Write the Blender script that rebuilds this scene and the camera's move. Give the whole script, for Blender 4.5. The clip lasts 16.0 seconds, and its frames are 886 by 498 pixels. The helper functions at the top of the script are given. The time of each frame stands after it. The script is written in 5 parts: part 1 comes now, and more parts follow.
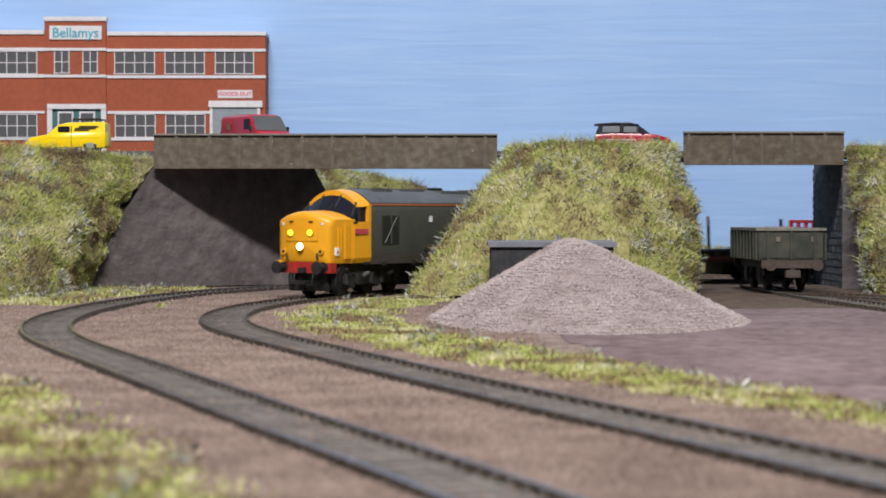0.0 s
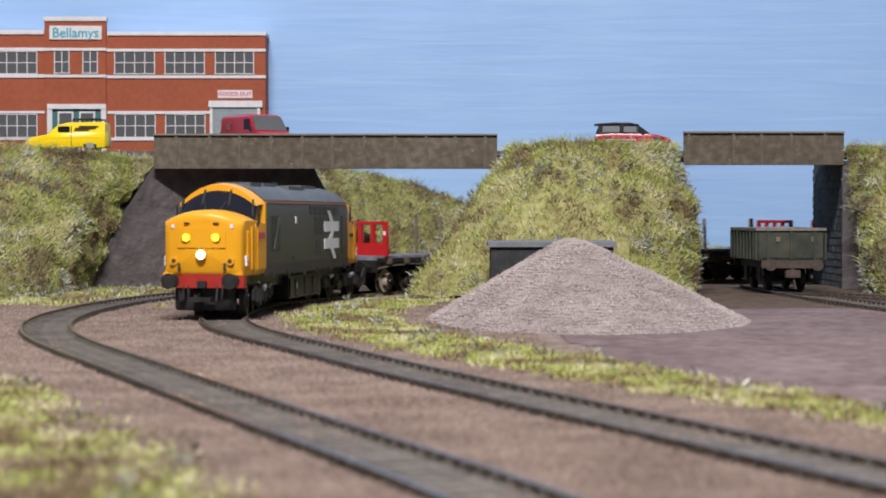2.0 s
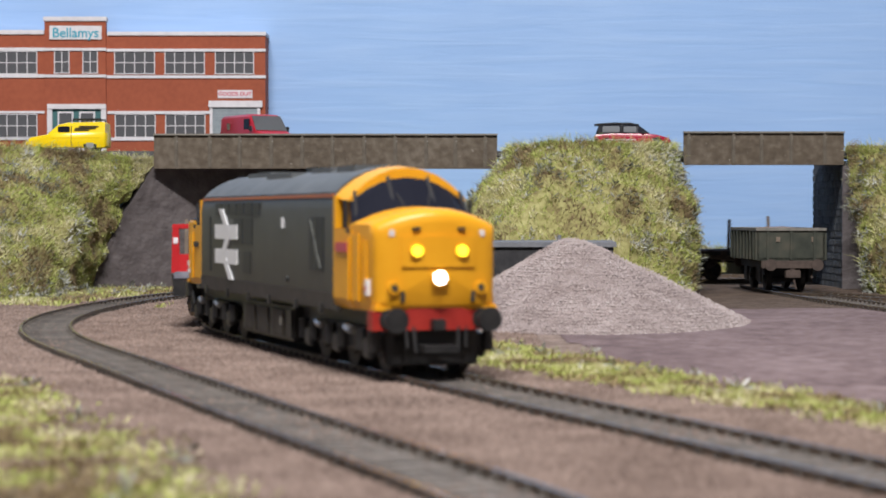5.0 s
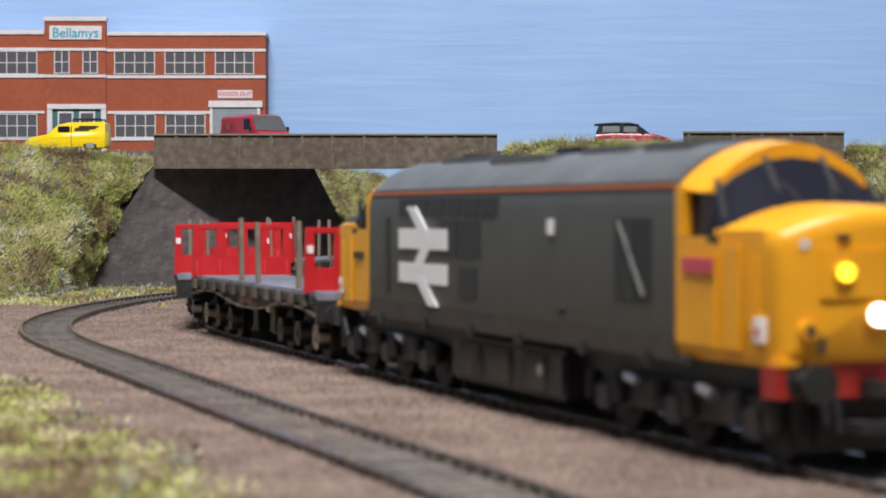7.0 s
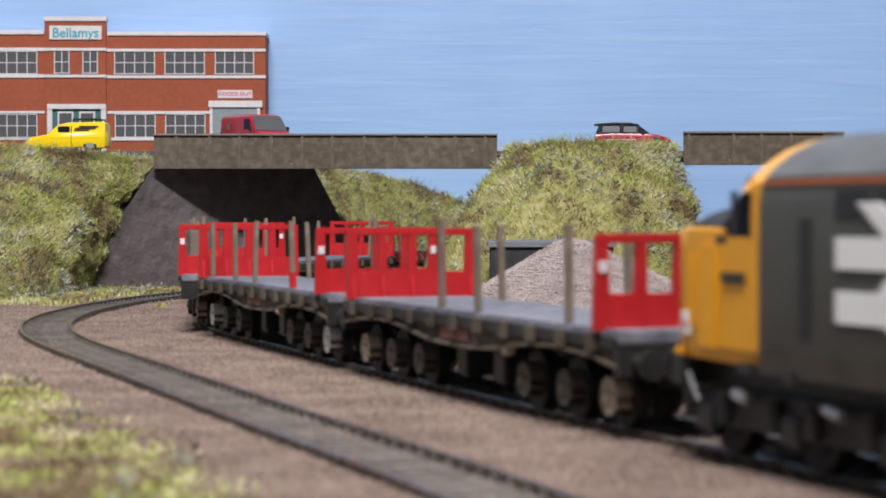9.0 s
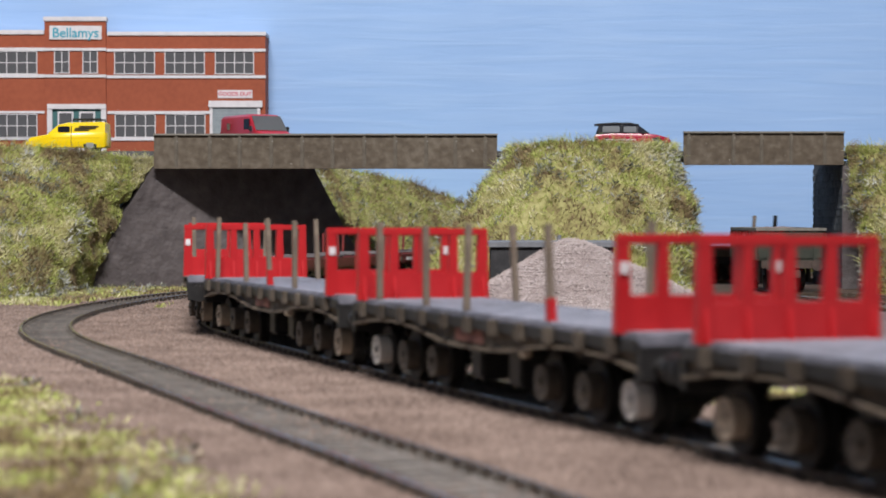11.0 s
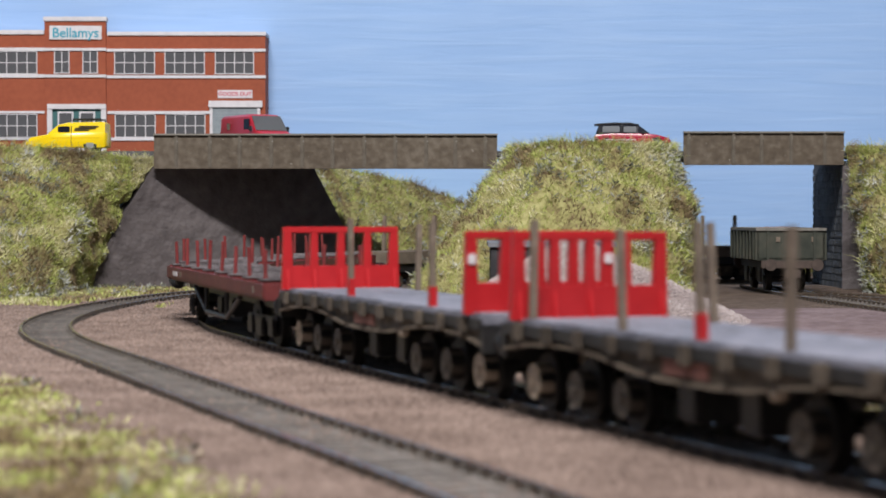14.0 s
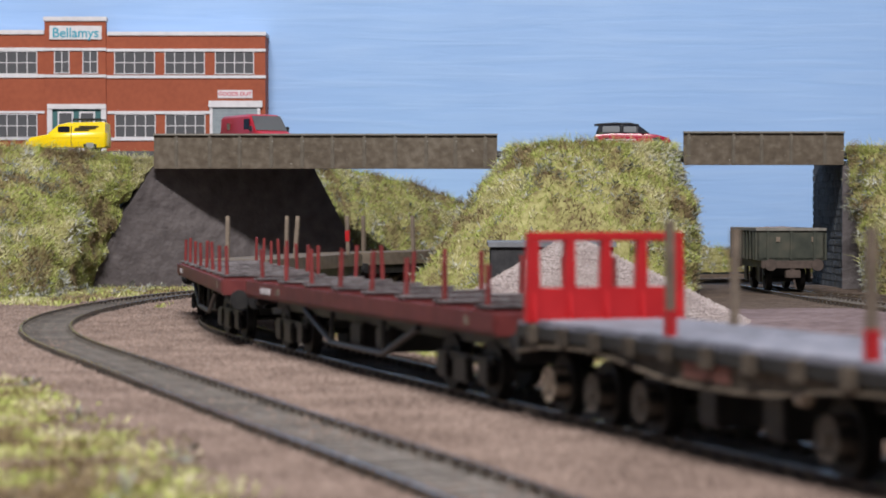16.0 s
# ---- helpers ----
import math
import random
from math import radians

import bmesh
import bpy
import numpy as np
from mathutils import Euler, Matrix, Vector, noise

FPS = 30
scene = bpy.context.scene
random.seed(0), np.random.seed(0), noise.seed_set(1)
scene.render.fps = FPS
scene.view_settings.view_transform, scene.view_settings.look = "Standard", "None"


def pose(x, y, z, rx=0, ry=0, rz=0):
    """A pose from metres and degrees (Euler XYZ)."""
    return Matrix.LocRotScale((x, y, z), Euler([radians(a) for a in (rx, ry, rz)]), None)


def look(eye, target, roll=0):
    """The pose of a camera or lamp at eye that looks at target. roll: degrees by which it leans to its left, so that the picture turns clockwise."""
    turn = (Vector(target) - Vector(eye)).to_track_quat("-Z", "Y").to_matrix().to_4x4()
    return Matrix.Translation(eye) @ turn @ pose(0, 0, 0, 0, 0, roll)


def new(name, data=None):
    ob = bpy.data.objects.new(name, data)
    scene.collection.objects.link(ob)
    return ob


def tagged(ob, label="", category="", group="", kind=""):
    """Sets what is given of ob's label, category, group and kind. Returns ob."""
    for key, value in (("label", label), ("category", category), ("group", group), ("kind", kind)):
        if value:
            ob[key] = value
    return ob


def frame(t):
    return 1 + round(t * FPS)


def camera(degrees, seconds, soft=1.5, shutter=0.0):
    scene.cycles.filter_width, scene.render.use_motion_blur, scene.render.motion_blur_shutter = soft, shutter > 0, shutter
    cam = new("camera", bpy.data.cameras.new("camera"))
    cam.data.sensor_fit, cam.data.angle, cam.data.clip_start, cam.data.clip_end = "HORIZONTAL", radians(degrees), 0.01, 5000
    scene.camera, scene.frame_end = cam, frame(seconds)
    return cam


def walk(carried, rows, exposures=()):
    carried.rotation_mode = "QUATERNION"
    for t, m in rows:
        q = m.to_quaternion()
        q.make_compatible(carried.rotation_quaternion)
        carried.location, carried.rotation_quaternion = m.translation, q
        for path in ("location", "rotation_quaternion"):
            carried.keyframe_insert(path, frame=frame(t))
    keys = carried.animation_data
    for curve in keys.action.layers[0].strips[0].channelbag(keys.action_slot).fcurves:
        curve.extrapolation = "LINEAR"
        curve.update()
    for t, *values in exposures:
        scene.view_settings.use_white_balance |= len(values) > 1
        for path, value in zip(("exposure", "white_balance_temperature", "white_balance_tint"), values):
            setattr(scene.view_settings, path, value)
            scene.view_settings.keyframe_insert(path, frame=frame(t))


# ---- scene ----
# A model railway layout, 4 mm to the foot. Builders below work in millimetres; part() turns them into metres.
MM = 0.001
RAIL = 0.0            # heights count from the rail tops, mm
cam = camera(23.98, 16.0, soft=1.7, shutter=0.5)
EYE = pose(0, 0, (37.66 + RAIL) * MM, 90 - 0.951, 0, 0)
walk(cam, [(0, EYE), (16, EYE)])
cam.data.dof.use_dof = True
cam.data.dof.focus_distance = 1.02
cam.data.dof.aperture_fstop = 44

# ---- light: a lamp strip over the front of the layout and the soft light of the room ----
world = bpy.data.worlds.new("room_light")
scene.world = world
world.use_nodes = True
world.node_tree.nodes["Background"].inputs[0].default_value = (0.88, 0.94, 1.08, 1)
world.node_tree.nodes["Background"].inputs[1].default_value = 0.178


def area_lamp(name, eye, target, size_x, size_y, watts, colour):
    lamp = bpy.data.lights.new(name, "AREA")
    lamp.shape, lamp.size, lamp.size_y, lamp.energy, lamp.color = "RECTANGLE", size_x, size_y, watts, colour
    ob = new(name, lamp)
    ob.matrix_world = look(eye, target)
    return ob


area_lamp("layout_lamp", (-0.06, -0.05, 1.14), (-0.08, 1.02, 0.03), 0.6, 0.08, 34.5, (0.99, 0.97, 0.98))
scene.view_settings.exposure = 0.0


# ---- materials ----
def material(name, colours, scale=400.0, rough=0.7, metal=0.0, bump=0.0, bump_scale=None, detail=6.0, spots=None, spec=0.4, per_object=0.0):
    """Colours mixed by two scales of noise; spots: (colour, scale, amount) of small flecks."""
    mat = bpy.data.materials.new(name)
    mat.use_nodes = True
    nodes, links = mat.node_tree.nodes, mat.node_tree.links
    bsdf = nodes["Principled BSDF"]
    bsdf.inputs["Roughness"].default_value = rough
    bsdf.inputs["Metallic"].default_value = metal
    bsdf.inputs["Specular IOR Level"].default_value = spec
    place = nodes.new("ShaderNodeTexCoord")
    where = place.outputs["Object"]
    fine = nodes.new("ShaderNodeTexNoise")
    fine.inputs["Scale"].default_value, fine.inputs["Detail"].default_value = scale, detail
    coarse = nodes.new("ShaderNodeTexNoise")
    coarse.inputs["Scale"].default_value, coarse.inputs["Detail"].default_value = scale * 0.12, 4.0
    links.new(where, fine.inputs["Vector"])
    links.new(where, coarse.inputs["Vector"])
    blend = nodes.new("ShaderNodeMath")
    blend.operation = "MULTIPLY_ADD"
    links.new(fine.outputs["Fac"], blend.inputs[0])
    blend.inputs[1].default_value = 0.6
    half = nodes.new("ShaderNodeMath")
    half.operation = "MULTIPLY"
    links.new(coarse.outputs["Fac"], half.inputs[0])
    half.inputs[1].default_value = 0.4
    links.new(half.outputs[0], blend.inputs[2])
    ramp = nodes.new("ShaderNodeValToRGB")
    stops = ramp.color_ramp.elements
    n = len(colours)
    for i, c in enumerate(colours):
        at = 0.36 + 0.28 * i / max(1, n - 1)
        e = stops[i] if i < 2 else stops.new(at)
        e.position, e.color = at, (*c, 1)
    if n == 1:
        stops[1].color = (*colours[0], 1)
    links.new(blend.outputs[0], ramp.inputs[0])
    out = ramp.outputs[0]
    if spots:
        fleck = nodes.new("ShaderNodeTexNoise")
        fleck.inputs["Scale"].default_value, fleck.inputs["Detail"].default_value = spots[1], 2.0
        links.new(where, fleck.inputs["Vector"])
        cut = nodes.new("ShaderNodeMapRange")
        cut.inputs[1].default_value, cut.inputs[2].default_value = 0.72 - spots[2], 0.78 - spots[2]
        links.new(fleck.outputs["Fac"], cut.inputs[0])
        mix = nodes.new("ShaderNodeMix")
        mix.data_type = "RGBA"
        links.new(cut.outputs[0], mix.inputs[0])
        links.new(out, mix.inputs[6])
        mix.inputs[7].default_value = (*spots[0], 1)
        out = mix.outputs[2]
    if per_object:
        info = nodes.new("ShaderNodeObjectInfo")
        vary = nodes.new("ShaderNodeMapRange")
        vary.inputs[3].default_value, vary.inputs[4].default_value = 1 - per_object, 1 + per_object
        links.new(info.outputs["Random"], vary.inputs[0])
        tone = nodes.new("ShaderNodeHueSaturation")
        links.new(vary.outputs[0], tone.inputs["Value"])
        links.new(out, tone.inputs["Color"])
        out = tone.outputs[0]
    links.new(out, bsdf.inputs["Base Color"])
    if bump:
        grain = nodes.new("ShaderNodeTexNoise")
        grain.inputs["Scale"].default_value, grain.inputs["Detail"].default_value = bump_scale or scale, 5.0
        links.new(where, grain.inputs["Vector"])
        b = nodes.new("ShaderNodeBump")
        b.inputs["Strength"].default_value, b.inputs["Distance"].default_value = bump, 0.001
        links.new(grain.outputs["Fac"], b.inputs["Height"])
        links.new(b.outputs[0], bsdf.inputs["Normal"])
    return mat


def leaf_material(name, colours, rough=0.8, patches=(-0.15, 0.62)):
    """Each blade or leaf takes its own tint."""
    mat = bpy.data.materials.new(name)
    mat.use_nodes = True
    nodes, links = mat.node_tree.nodes, mat.node_tree.links
    bsdf = nodes["Principled BSDF"]
    bsdf.inputs["Roughness"].default_value = rough
    bsdf.inputs["Specular IOR Level"].default_value = 0.25
    geo = nodes.new("ShaderNodeNewGeometry")
    place = nodes.new("ShaderNodeTexCoord")
    patch = nodes.new("ShaderNodeTexNoise")
    patch.inputs["Scale"].default_value, patch.inputs["Detail"].default_value = 45.0, 4.0
    links.new(place.outputs["Object"], patch.inputs["Vector"])
    add = nodes.new("ShaderNodeMath")
    add.operation = "MULTIPLY_ADD"
    links.new(geo.outputs["Random Per Island"], add.inputs[0])
    add.inputs[1].default_value = 0.31
    shift = nodes.new("ShaderNodeMapRange")
    shift.inputs[1].default_value, shift.inputs[2].default_value = 0.4, 0.6
    shift.inputs[3].default_value, shift.inputs[4].default_value = patches
    links.new(patch.outputs["Fac"], shift.inputs[0])
    links.new(shift.outputs[0], add.inputs[2])
    ramp = nodes.new("ShaderNodeValToRGB")
    stops = ramp.color_ramp.elements
    for i, c in enumerate(colours):
        at = i / (len(colours) - 1)
        e = stops[i] if i < 2 else stops.new(at)
        e.position, e.color = at, (*c, 1)
    links.new(add.outputs[0], ramp.inputs[0])
    links.new(ramp.outputs[0], bsdf.inputs["Base Color"])
    return mat


def plain(name, colour, rough=0.5, metal=0.0, spec=0.5, glow=0.0):
    mat = bpy.data.materials.new(name)
    mat.use_nodes = True
    bsdf = mat.node_tree.nodes["Principled BSDF"]
    bsdf.inputs["Base Color"].default_value = (*colour, 1)
    bsdf.inputs["Roughness"].default_value, bsdf.inputs["Metallic"].default_value = rough, metal
    bsdf.inputs["Specular IOR Level"].default_value = spec
    if glow:
        bsdf.inputs["Emission Color"].default_value = (*colour, 1)
        bsdf.inputs["Emission Strength"].default_value = glow
    return mat


M_BALLAST = material("tan_ballast", [(0.11, 0.08, 0.066), (0.215, 0.16, 0.132), (0.31, 0.24, 0.203)], 900, 0.95, bump=0.9, bump_scale=900, spec=0.1)
M_TRACKBED = material("dark_trackbed", [(0.085, 0.074, 0.07), (0.165, 0.147, 0.138), (0.24, 0.215, 0.20)], 500, 0.9, bump=0.7, bump_scale=1200, spec=0.1)
M_SLEEPER = material("sleeper_plastic", [(0.085, 0.074, 0.065), (0.15, 0.132, 0.116)], 500, 0.85, per_object=0.2, spec=0.1)
M_RAIL = material("rusty_rail", [(0.085, 0.06, 0.043), (0.17, 0.125, 0.09)], 300, 0.6, metal=0.1, bump=0.1)
M_RAILTOP = plain("rail_head_metal", (0.30, 0.27, 0.24), 0.16, 0.9)
M_YARD = material("yard_mud", [(0.10, 0.068, 0.066), (0.165, 0.117, 0.113), (0.23, 0.172, 0.168)], 220, 0.75, bump=0.5, bump_scale=300, spots=((0.45, 0.42, 0.42), 1500, -0.02), spec=0.1)
M_EARTH = material("brown_earth", [(0.05, 0.036, 0.028), (0.11, 0.08, 0.062), (0.17, 0.127, 0.10)], 800, 0.95, bump=0.9, bump_scale=900, spec=0.1)
M_PILE = material("stone_dust", [(0.16, 0.125, 0.115), (0.29, 0.235, 0.22), (0.42, 0.355, 0.335)], 1200, 0.95, bump=0.9, bump_scale=1500, spots=((0.7, 0.66, 0.62), 2600, -0.04), spec=0.1)
M_TURF = material("dry_turf", [(0.17, 0.12, 0.085), (0.27, 0.205, 0.135), (0.31, 0.27, 0.125)], 120, 0.95, bump=0.9, bump_scale=900, spec=0.1)
M_TWIG = leaf_material("twig_tuft_leaf", [(0.09, 0.095, 0.07), (0.20, 0.21, 0.17), (0.40, 0.40, 0.36), (0.72, 0.71, 0.66)], patches=(0.05, 0.55))
M_BANK = material("bank_turf", [(0.15, 0.115, 0.055), (0.27, 0.25, 0.10), (0.36, 0.335, 0.15)], 260, 0.95, bump=0.8, bump_scale=500, spec=0.1)
M_GRASS = leaf_material("static_grass", [(0.19, 0.135, 0.075), (0.36, 0.28, 0.145), (0.345, 0.40, 0.10), (0.45, 0.48, 0.15), (0.58, 0.52, 0.30), (0.76, 0.72, 0.58)])
M_FOLIAGE = leaf_material("leaf_scatter", [(0.15, 0.15, 0.085), (0.26, 0.255, 0.16), (0.40, 0.39, 0.30), (0.80, 0.79, 0.74)], patches=(0.0, 0.4))
M_CONCRETE = material("painted_wall", [(0.076, 0.064, 0.063), (0.112, 0.096, 0.095), (0.15, 0.13, 0.127)], 130, 0.6, bump=1.0, bump_scale=230)
M_GIRDER = material("weathered_girder", [(0.07, 0.052, 0.035), (0.10, 0.077, 0.053), (0.145, 0.118, 0.088)], 260, 0.5, bump=0.35, spots=((0.36, 0.33, 0.28), 420, -0.02))
M_GIRDERRIB = material("girder_rib", [(0.085, 0.068, 0.05), (0.15, 0.13, 0.10)], 160, 0.55, spots=((0.5, 0.47, 0.43), 600, 0.04))
M_GIRDERCAP = material("girder_cap", [(0.15, 0.137, 0.112), (0.22, 0.2, 0.17)], 300, 0.65)
M_ROAD = material("road_card", [(0.07, 0.07, 0.07), (0.12, 0.115, 0.11)], 400, 0.9, bump=0.2)
M_STONE = material("stone_pier", [(0.04, 0.044, 0.05), (0.07, 0.075, 0.08), (0.11, 0.112, 0.115)], 350, 0.85, bump=0.6, per_object=0.25)
M_BRICK = material("red_brick_paper", [(0.28, 0.066, 0.03), (0.34, 0.085, 0.038)], 300, 0.75, bump=0.08)
M_WHITE = material("white_trim", [(0.60, 0.57, 0.58), (0.7, 0.67, 0.68)], 300, 0.6)
M_PANE = plain("grey_pane", (0.10, 0.10, 0.105), 0.15, 0.0, 0.5)
M_SHUTTER = material("roller_shutter", [(0.27, 0.31, 0.33), (0.33, 0.37, 0.39)], 500, 0.5)
M_SIGNRED = plain("sign_red", (0.55, 0.03, 0.07), 0.6)
M_SIGNBLUE = plain("sign_blue", (0.04, 0.33, 0.44), 0.6)
M_YELLOW = material("engine_yellow", [(0.72, 0.32, 0.01), (0.77, 0.355, 0.014)], 200, 0.38, bump=0.02)
M_BODY = material("engine_grey", [(0.06, 0.062, 0.053), (0.074, 0.076, 0.065)], 150, 0.5, bump=0.03)
M_ROOF = material("engine_roof", [(0.075, 0.08, 0.082), (0.12, 0.126, 0.128)], 160, 0.55, bump=0.04)
M_SKIRT = material("dusty_skirt", [(0.035, 0.028, 0.021), (0.06, 0.05, 0.038)], 260, 0.75)
M_BLACK = material("chassis_black", [(0.011, 0.011, 0.012), (0.03, 0.028, 0.027)], 260, 0.45, bump=0.1)
M_GRILLE = plain("dark_grille", (0.014, 0.015, 0.015), 0.5)
M_GLASS = plain("dark_glass", (0.012, 0.013, 0.02), 0.22, 0.0, 0.1)
M_SURROUND = plain("window_surround", (0.016, 0.016, 0.018), 0.75)
M_BEAM = material("buffer_beam_red", [(0.30, 0.02, 0.015), (0.38, 0.03, 0.02)], 300, 0.45)
M_ORANGE = plain("orange_line", (0.42, 0.12, 0.04), 0.5)
M_DECAL = plain("white_decal", (0.78, 0.78, 0.78), 0.5)
M_PLATE = plain("red_nameplate", (0.5, 0.06, 0.09), 0.45)
M_STEEL = plain("bright_steel", (0.45, 0.45, 0.45), 0.35, 0.8)
M_LAMP = plain("marker_lamp", (1.0, 0.70, 0.03), 0.3, glow=3.0)
M_SPOT = plain("headlamp_white", (0.84, 0.89, 1.0), 0.3, glow=7.0)
M_WRED = material("wagon_red", [(0.40, 0.012, 0.016), (0.48, 0.018, 0.022)], 200, 0.42, bump=0.03)
M_DECK = material("grey_deck", [(0.09, 0.09, 0.108), (0.155, 0.155, 0.185), (0.22, 0.215, 0.25)], 240, 0.7, bump=0.3)
M_SOLE = material("rusty_underframe", [(0.035, 0.027, 0.02), (0.08, 0.062, 0.046), (0.14, 0.112, 0.085)], 260, 0.75, bump=0.2)
M_STAKE = material("wooden_stake", [(0.13, 0.10, 0.075), (0.22, 0.172, 0.13)], 500, 0.8)
M_WHEEL = material("tan_wheel", [(0.28, 0.22, 0.16), (0.52, 0.43, 0.33)], 300, 0.6)
M_WHEELD = material("dull_wheel", [(0.05, 0.042, 0.034), (0.13, 0.108, 0.085)], 300, 0.65)
M_WHEELW = plain("white_wheel", (0.72, 0.70, 0.66), 0.5)
M_WHEELB = plain("black_wheel", (0.014, 0.013, 0.012), 0.6, 0.2)
M_MAROON = material("bauxite_maroon", [(0.10, 0.018, 0.018), (0.15, 0.03, 0.028)], 220, 0.55, bump=0.08)
M_STAKERED = material("stake_maroon", [(0.14, 0.022, 0.022), (0.22, 0.035, 0.033)], 300, 0.5)
M_BOLSTER = material("bolster_timber", [(0.06, 0.05, 0.05), (0.13, 0.11, 0.11), (0.2, 0.18, 0.18)], 350, 0.75, bump=0.2)
M_FLATTOP = material("worn_flat_deck", [(0.10, 0.075, 0.055), (0.17, 0.135, 0.10)], 260, 0.8, bump=0.2)
M_TIPPER = material("mineral_wagon_grey", [(0.026, 0.030, 0.022), (0.044, 0.047, 0.034), (0.07, 0.064, 0.046)], 160, 0.65, bump=0.12)
M_TIPRIM = material("wagon_rim", [(0.15, 0.14, 0.12), (0.25, 0.23, 0.2)], 300, 0.6)
M_RUST = material("rusty_iron", [(0.045, 0.032, 0.026), (0.085, 0.06, 0.048)], 400, 0.75, bump=0.2)
M_PANELRED = material("faded_red_panel", [(0.17, 0.07, 0.055), (0.27, 0.12, 0.10)], 500, 0.75)
M_HUT = material("tarred_boards", [(0.02, 0.02, 0.022), (0.045, 0.043, 0.045)], 300, 0.8, bump=0.3)
M_HUTROOF = material("felt_roof", [(0.13, 0.135, 0.15), (0.2, 0.205, 0.22)], 300, 0.7)
M_CARYEL = plain("car_yellow", (0.85, 0.60, 0.005), 0.25, 0.0, 0.6)
M_CARRED = plain("car_red", (0.33, 0.004, 0.03), 0.22, 0.0, 0.6)
M_VANRED = plain("van_red", (0.42, 0.012, 0.025), 0.35, 0.0, 0.5)
M_TYRE = plain("tyre", (0.015, 0.015, 0.015), 0.7)
M_RIM = plain("wheel_rim", (0.5, 0.5, 0.5), 0.35, 0.7)
# grey base colour stands for light reflected in and showing through the windows
M_CARGLASS = plain("lightened_car_glass", (0.20, 0.21, 0.22), 0.1, 0.0, 0.6)


# ---- mesh helpers (millimetres) ----
def part(name, bm, mat, parent=None, label="", at=None, smooth=False):
    """Links a bmesh drawn in millimetres as one mesh object, under a thing or a part."""
    for v in bm.verts:
        v.co *= MM
    bmesh.ops.recalc_face_normals(bm, faces=bm.faces)
    me = bpy.data.meshes.new(name)
    bm.to_mesh(me)
    bm.free()
    me.materials.append(mat)
    if smooth:
        for p in me.polygons:
            p.use_smooth = True
        me.set_sharp_from_angle(angle=radians(48))
    ob = new(name, me)
    if parent is not None:
        ob.parent = parent
    if at is not None:
        ob.matrix_local = at
    if label:
        ob["label"] = label
    return ob


def empty(name, label, category, group="", at=None, kind=""):
    ob = new(name)
    ob.empty_display_size = 0.01
    if at is not None:
        ob.matrix_world = at
    return tagged(ob, label, category, group, kind)


def mm(x, y, z, rx=0, ry=0, rz=0):
    return pose(x * MM, y * MM, z * MM, rx, ry, rz)


def box(bm, x0, x1, y0, y1, z0, z1, bevel=0.0):
    m = Matrix.Translation(((x0 + x1) / 2, (y0 + y1) / 2, (z0 + z1) / 2)) @ Matrix.Diagonal((x1 - x0, y1 - y0, z1 - z0, 1))
    got = bmesh.ops.create_cube(bm, size=1, matrix=m)
    if bevel:
        edges = list({e for v in got["verts"] for e in v.link_edges})
        bmesh.ops.bevel(bm, geom=edges, offset=bevel, segments=2, affect="EDGES")
    return bm


def boxed(*a, **k):
    return box(bmesh.new(), *a, **k)


def rod(bm, p, q, r, n=12, r2=None):
    p, q = Vector(p), Vector(q)
    d = q - p
    m = Matrix.Translation((p + q) / 2) @ d.to_track_quat("Z", "Y").to_matrix().to_4x4()
    bmesh.ops.create_cone(bm, cap_ends=True, segments=n, radius1=r, radius2=r if r2 is None else r2, depth=d.length, matrix=m)
    return bm


def extrude(bm, outline, lo, hi, axis="y"):
    """A prism: the outline's pairs are (x, z) for axis y, (y, z) for x, (x, y) for z."""
    def place(a, b, c):
        return {"y": (a, c, b), "x": (c, a, b), "z": (a, b, c)}[axis]
    one = [bm.verts.new(place(a, b, lo)) for a, b in outline]
    two = [bm.verts.new(place(a, b, hi)) for a, b in outline]
    bm.faces.new(one)
    bm.faces.new(two)
    n = len(outline)
    for i in range(n):
        bm.faces.new((one[i], one[(i + 1) % n], two[(i + 1) % n], two[i]))
    return bm


def loft(bm, rings, cap=True, closed=True):
    """Skin between rings of equal length."""
    vs = [[bm.verts.new(p) for p in ring] for ring in rings]
    n = len(vs[0])
    for a, b in zip(vs, vs[1:]):
        for i in range(n if closed else n - 1):
            j = (i + 1) % n
            bm.faces.new((a[i], a[j], b[j], b[i]))
    if cap:
        bm.faces.new(vs[0])
        bm.faces.new(vs[-1])
    return bm


def words(name, text, size, mat, parent, at, depth=0.15):
    """Lettering in the built-in font, as a mesh; size in millimetres."""
    cu = bpy.data.curves.new(name, "FONT")
    cu.body, cu.size, cu.extrude, cu.align_x, cu.align_y = text, size * MM, depth * MM, "CENTER", "CENTER"
    cu.offset = size * 0.011 * MM
    tmp = bpy.data.objects.new(name, cu)
    scene.collection.objects.link(tmp)
    bpy.context.view_layer.update()
    me = bpy.data.meshes.new_from_object(tmp.evaluated_get(bpy.context.evaluated_depsgraph_get()))
    bpy.data.objects.remove(tmp)
    me.materials.clear()
    me.materials.append(mat)
    ob = new(name, me)
    ob.parent = parent
    ob.matrix_local = at
    return ob


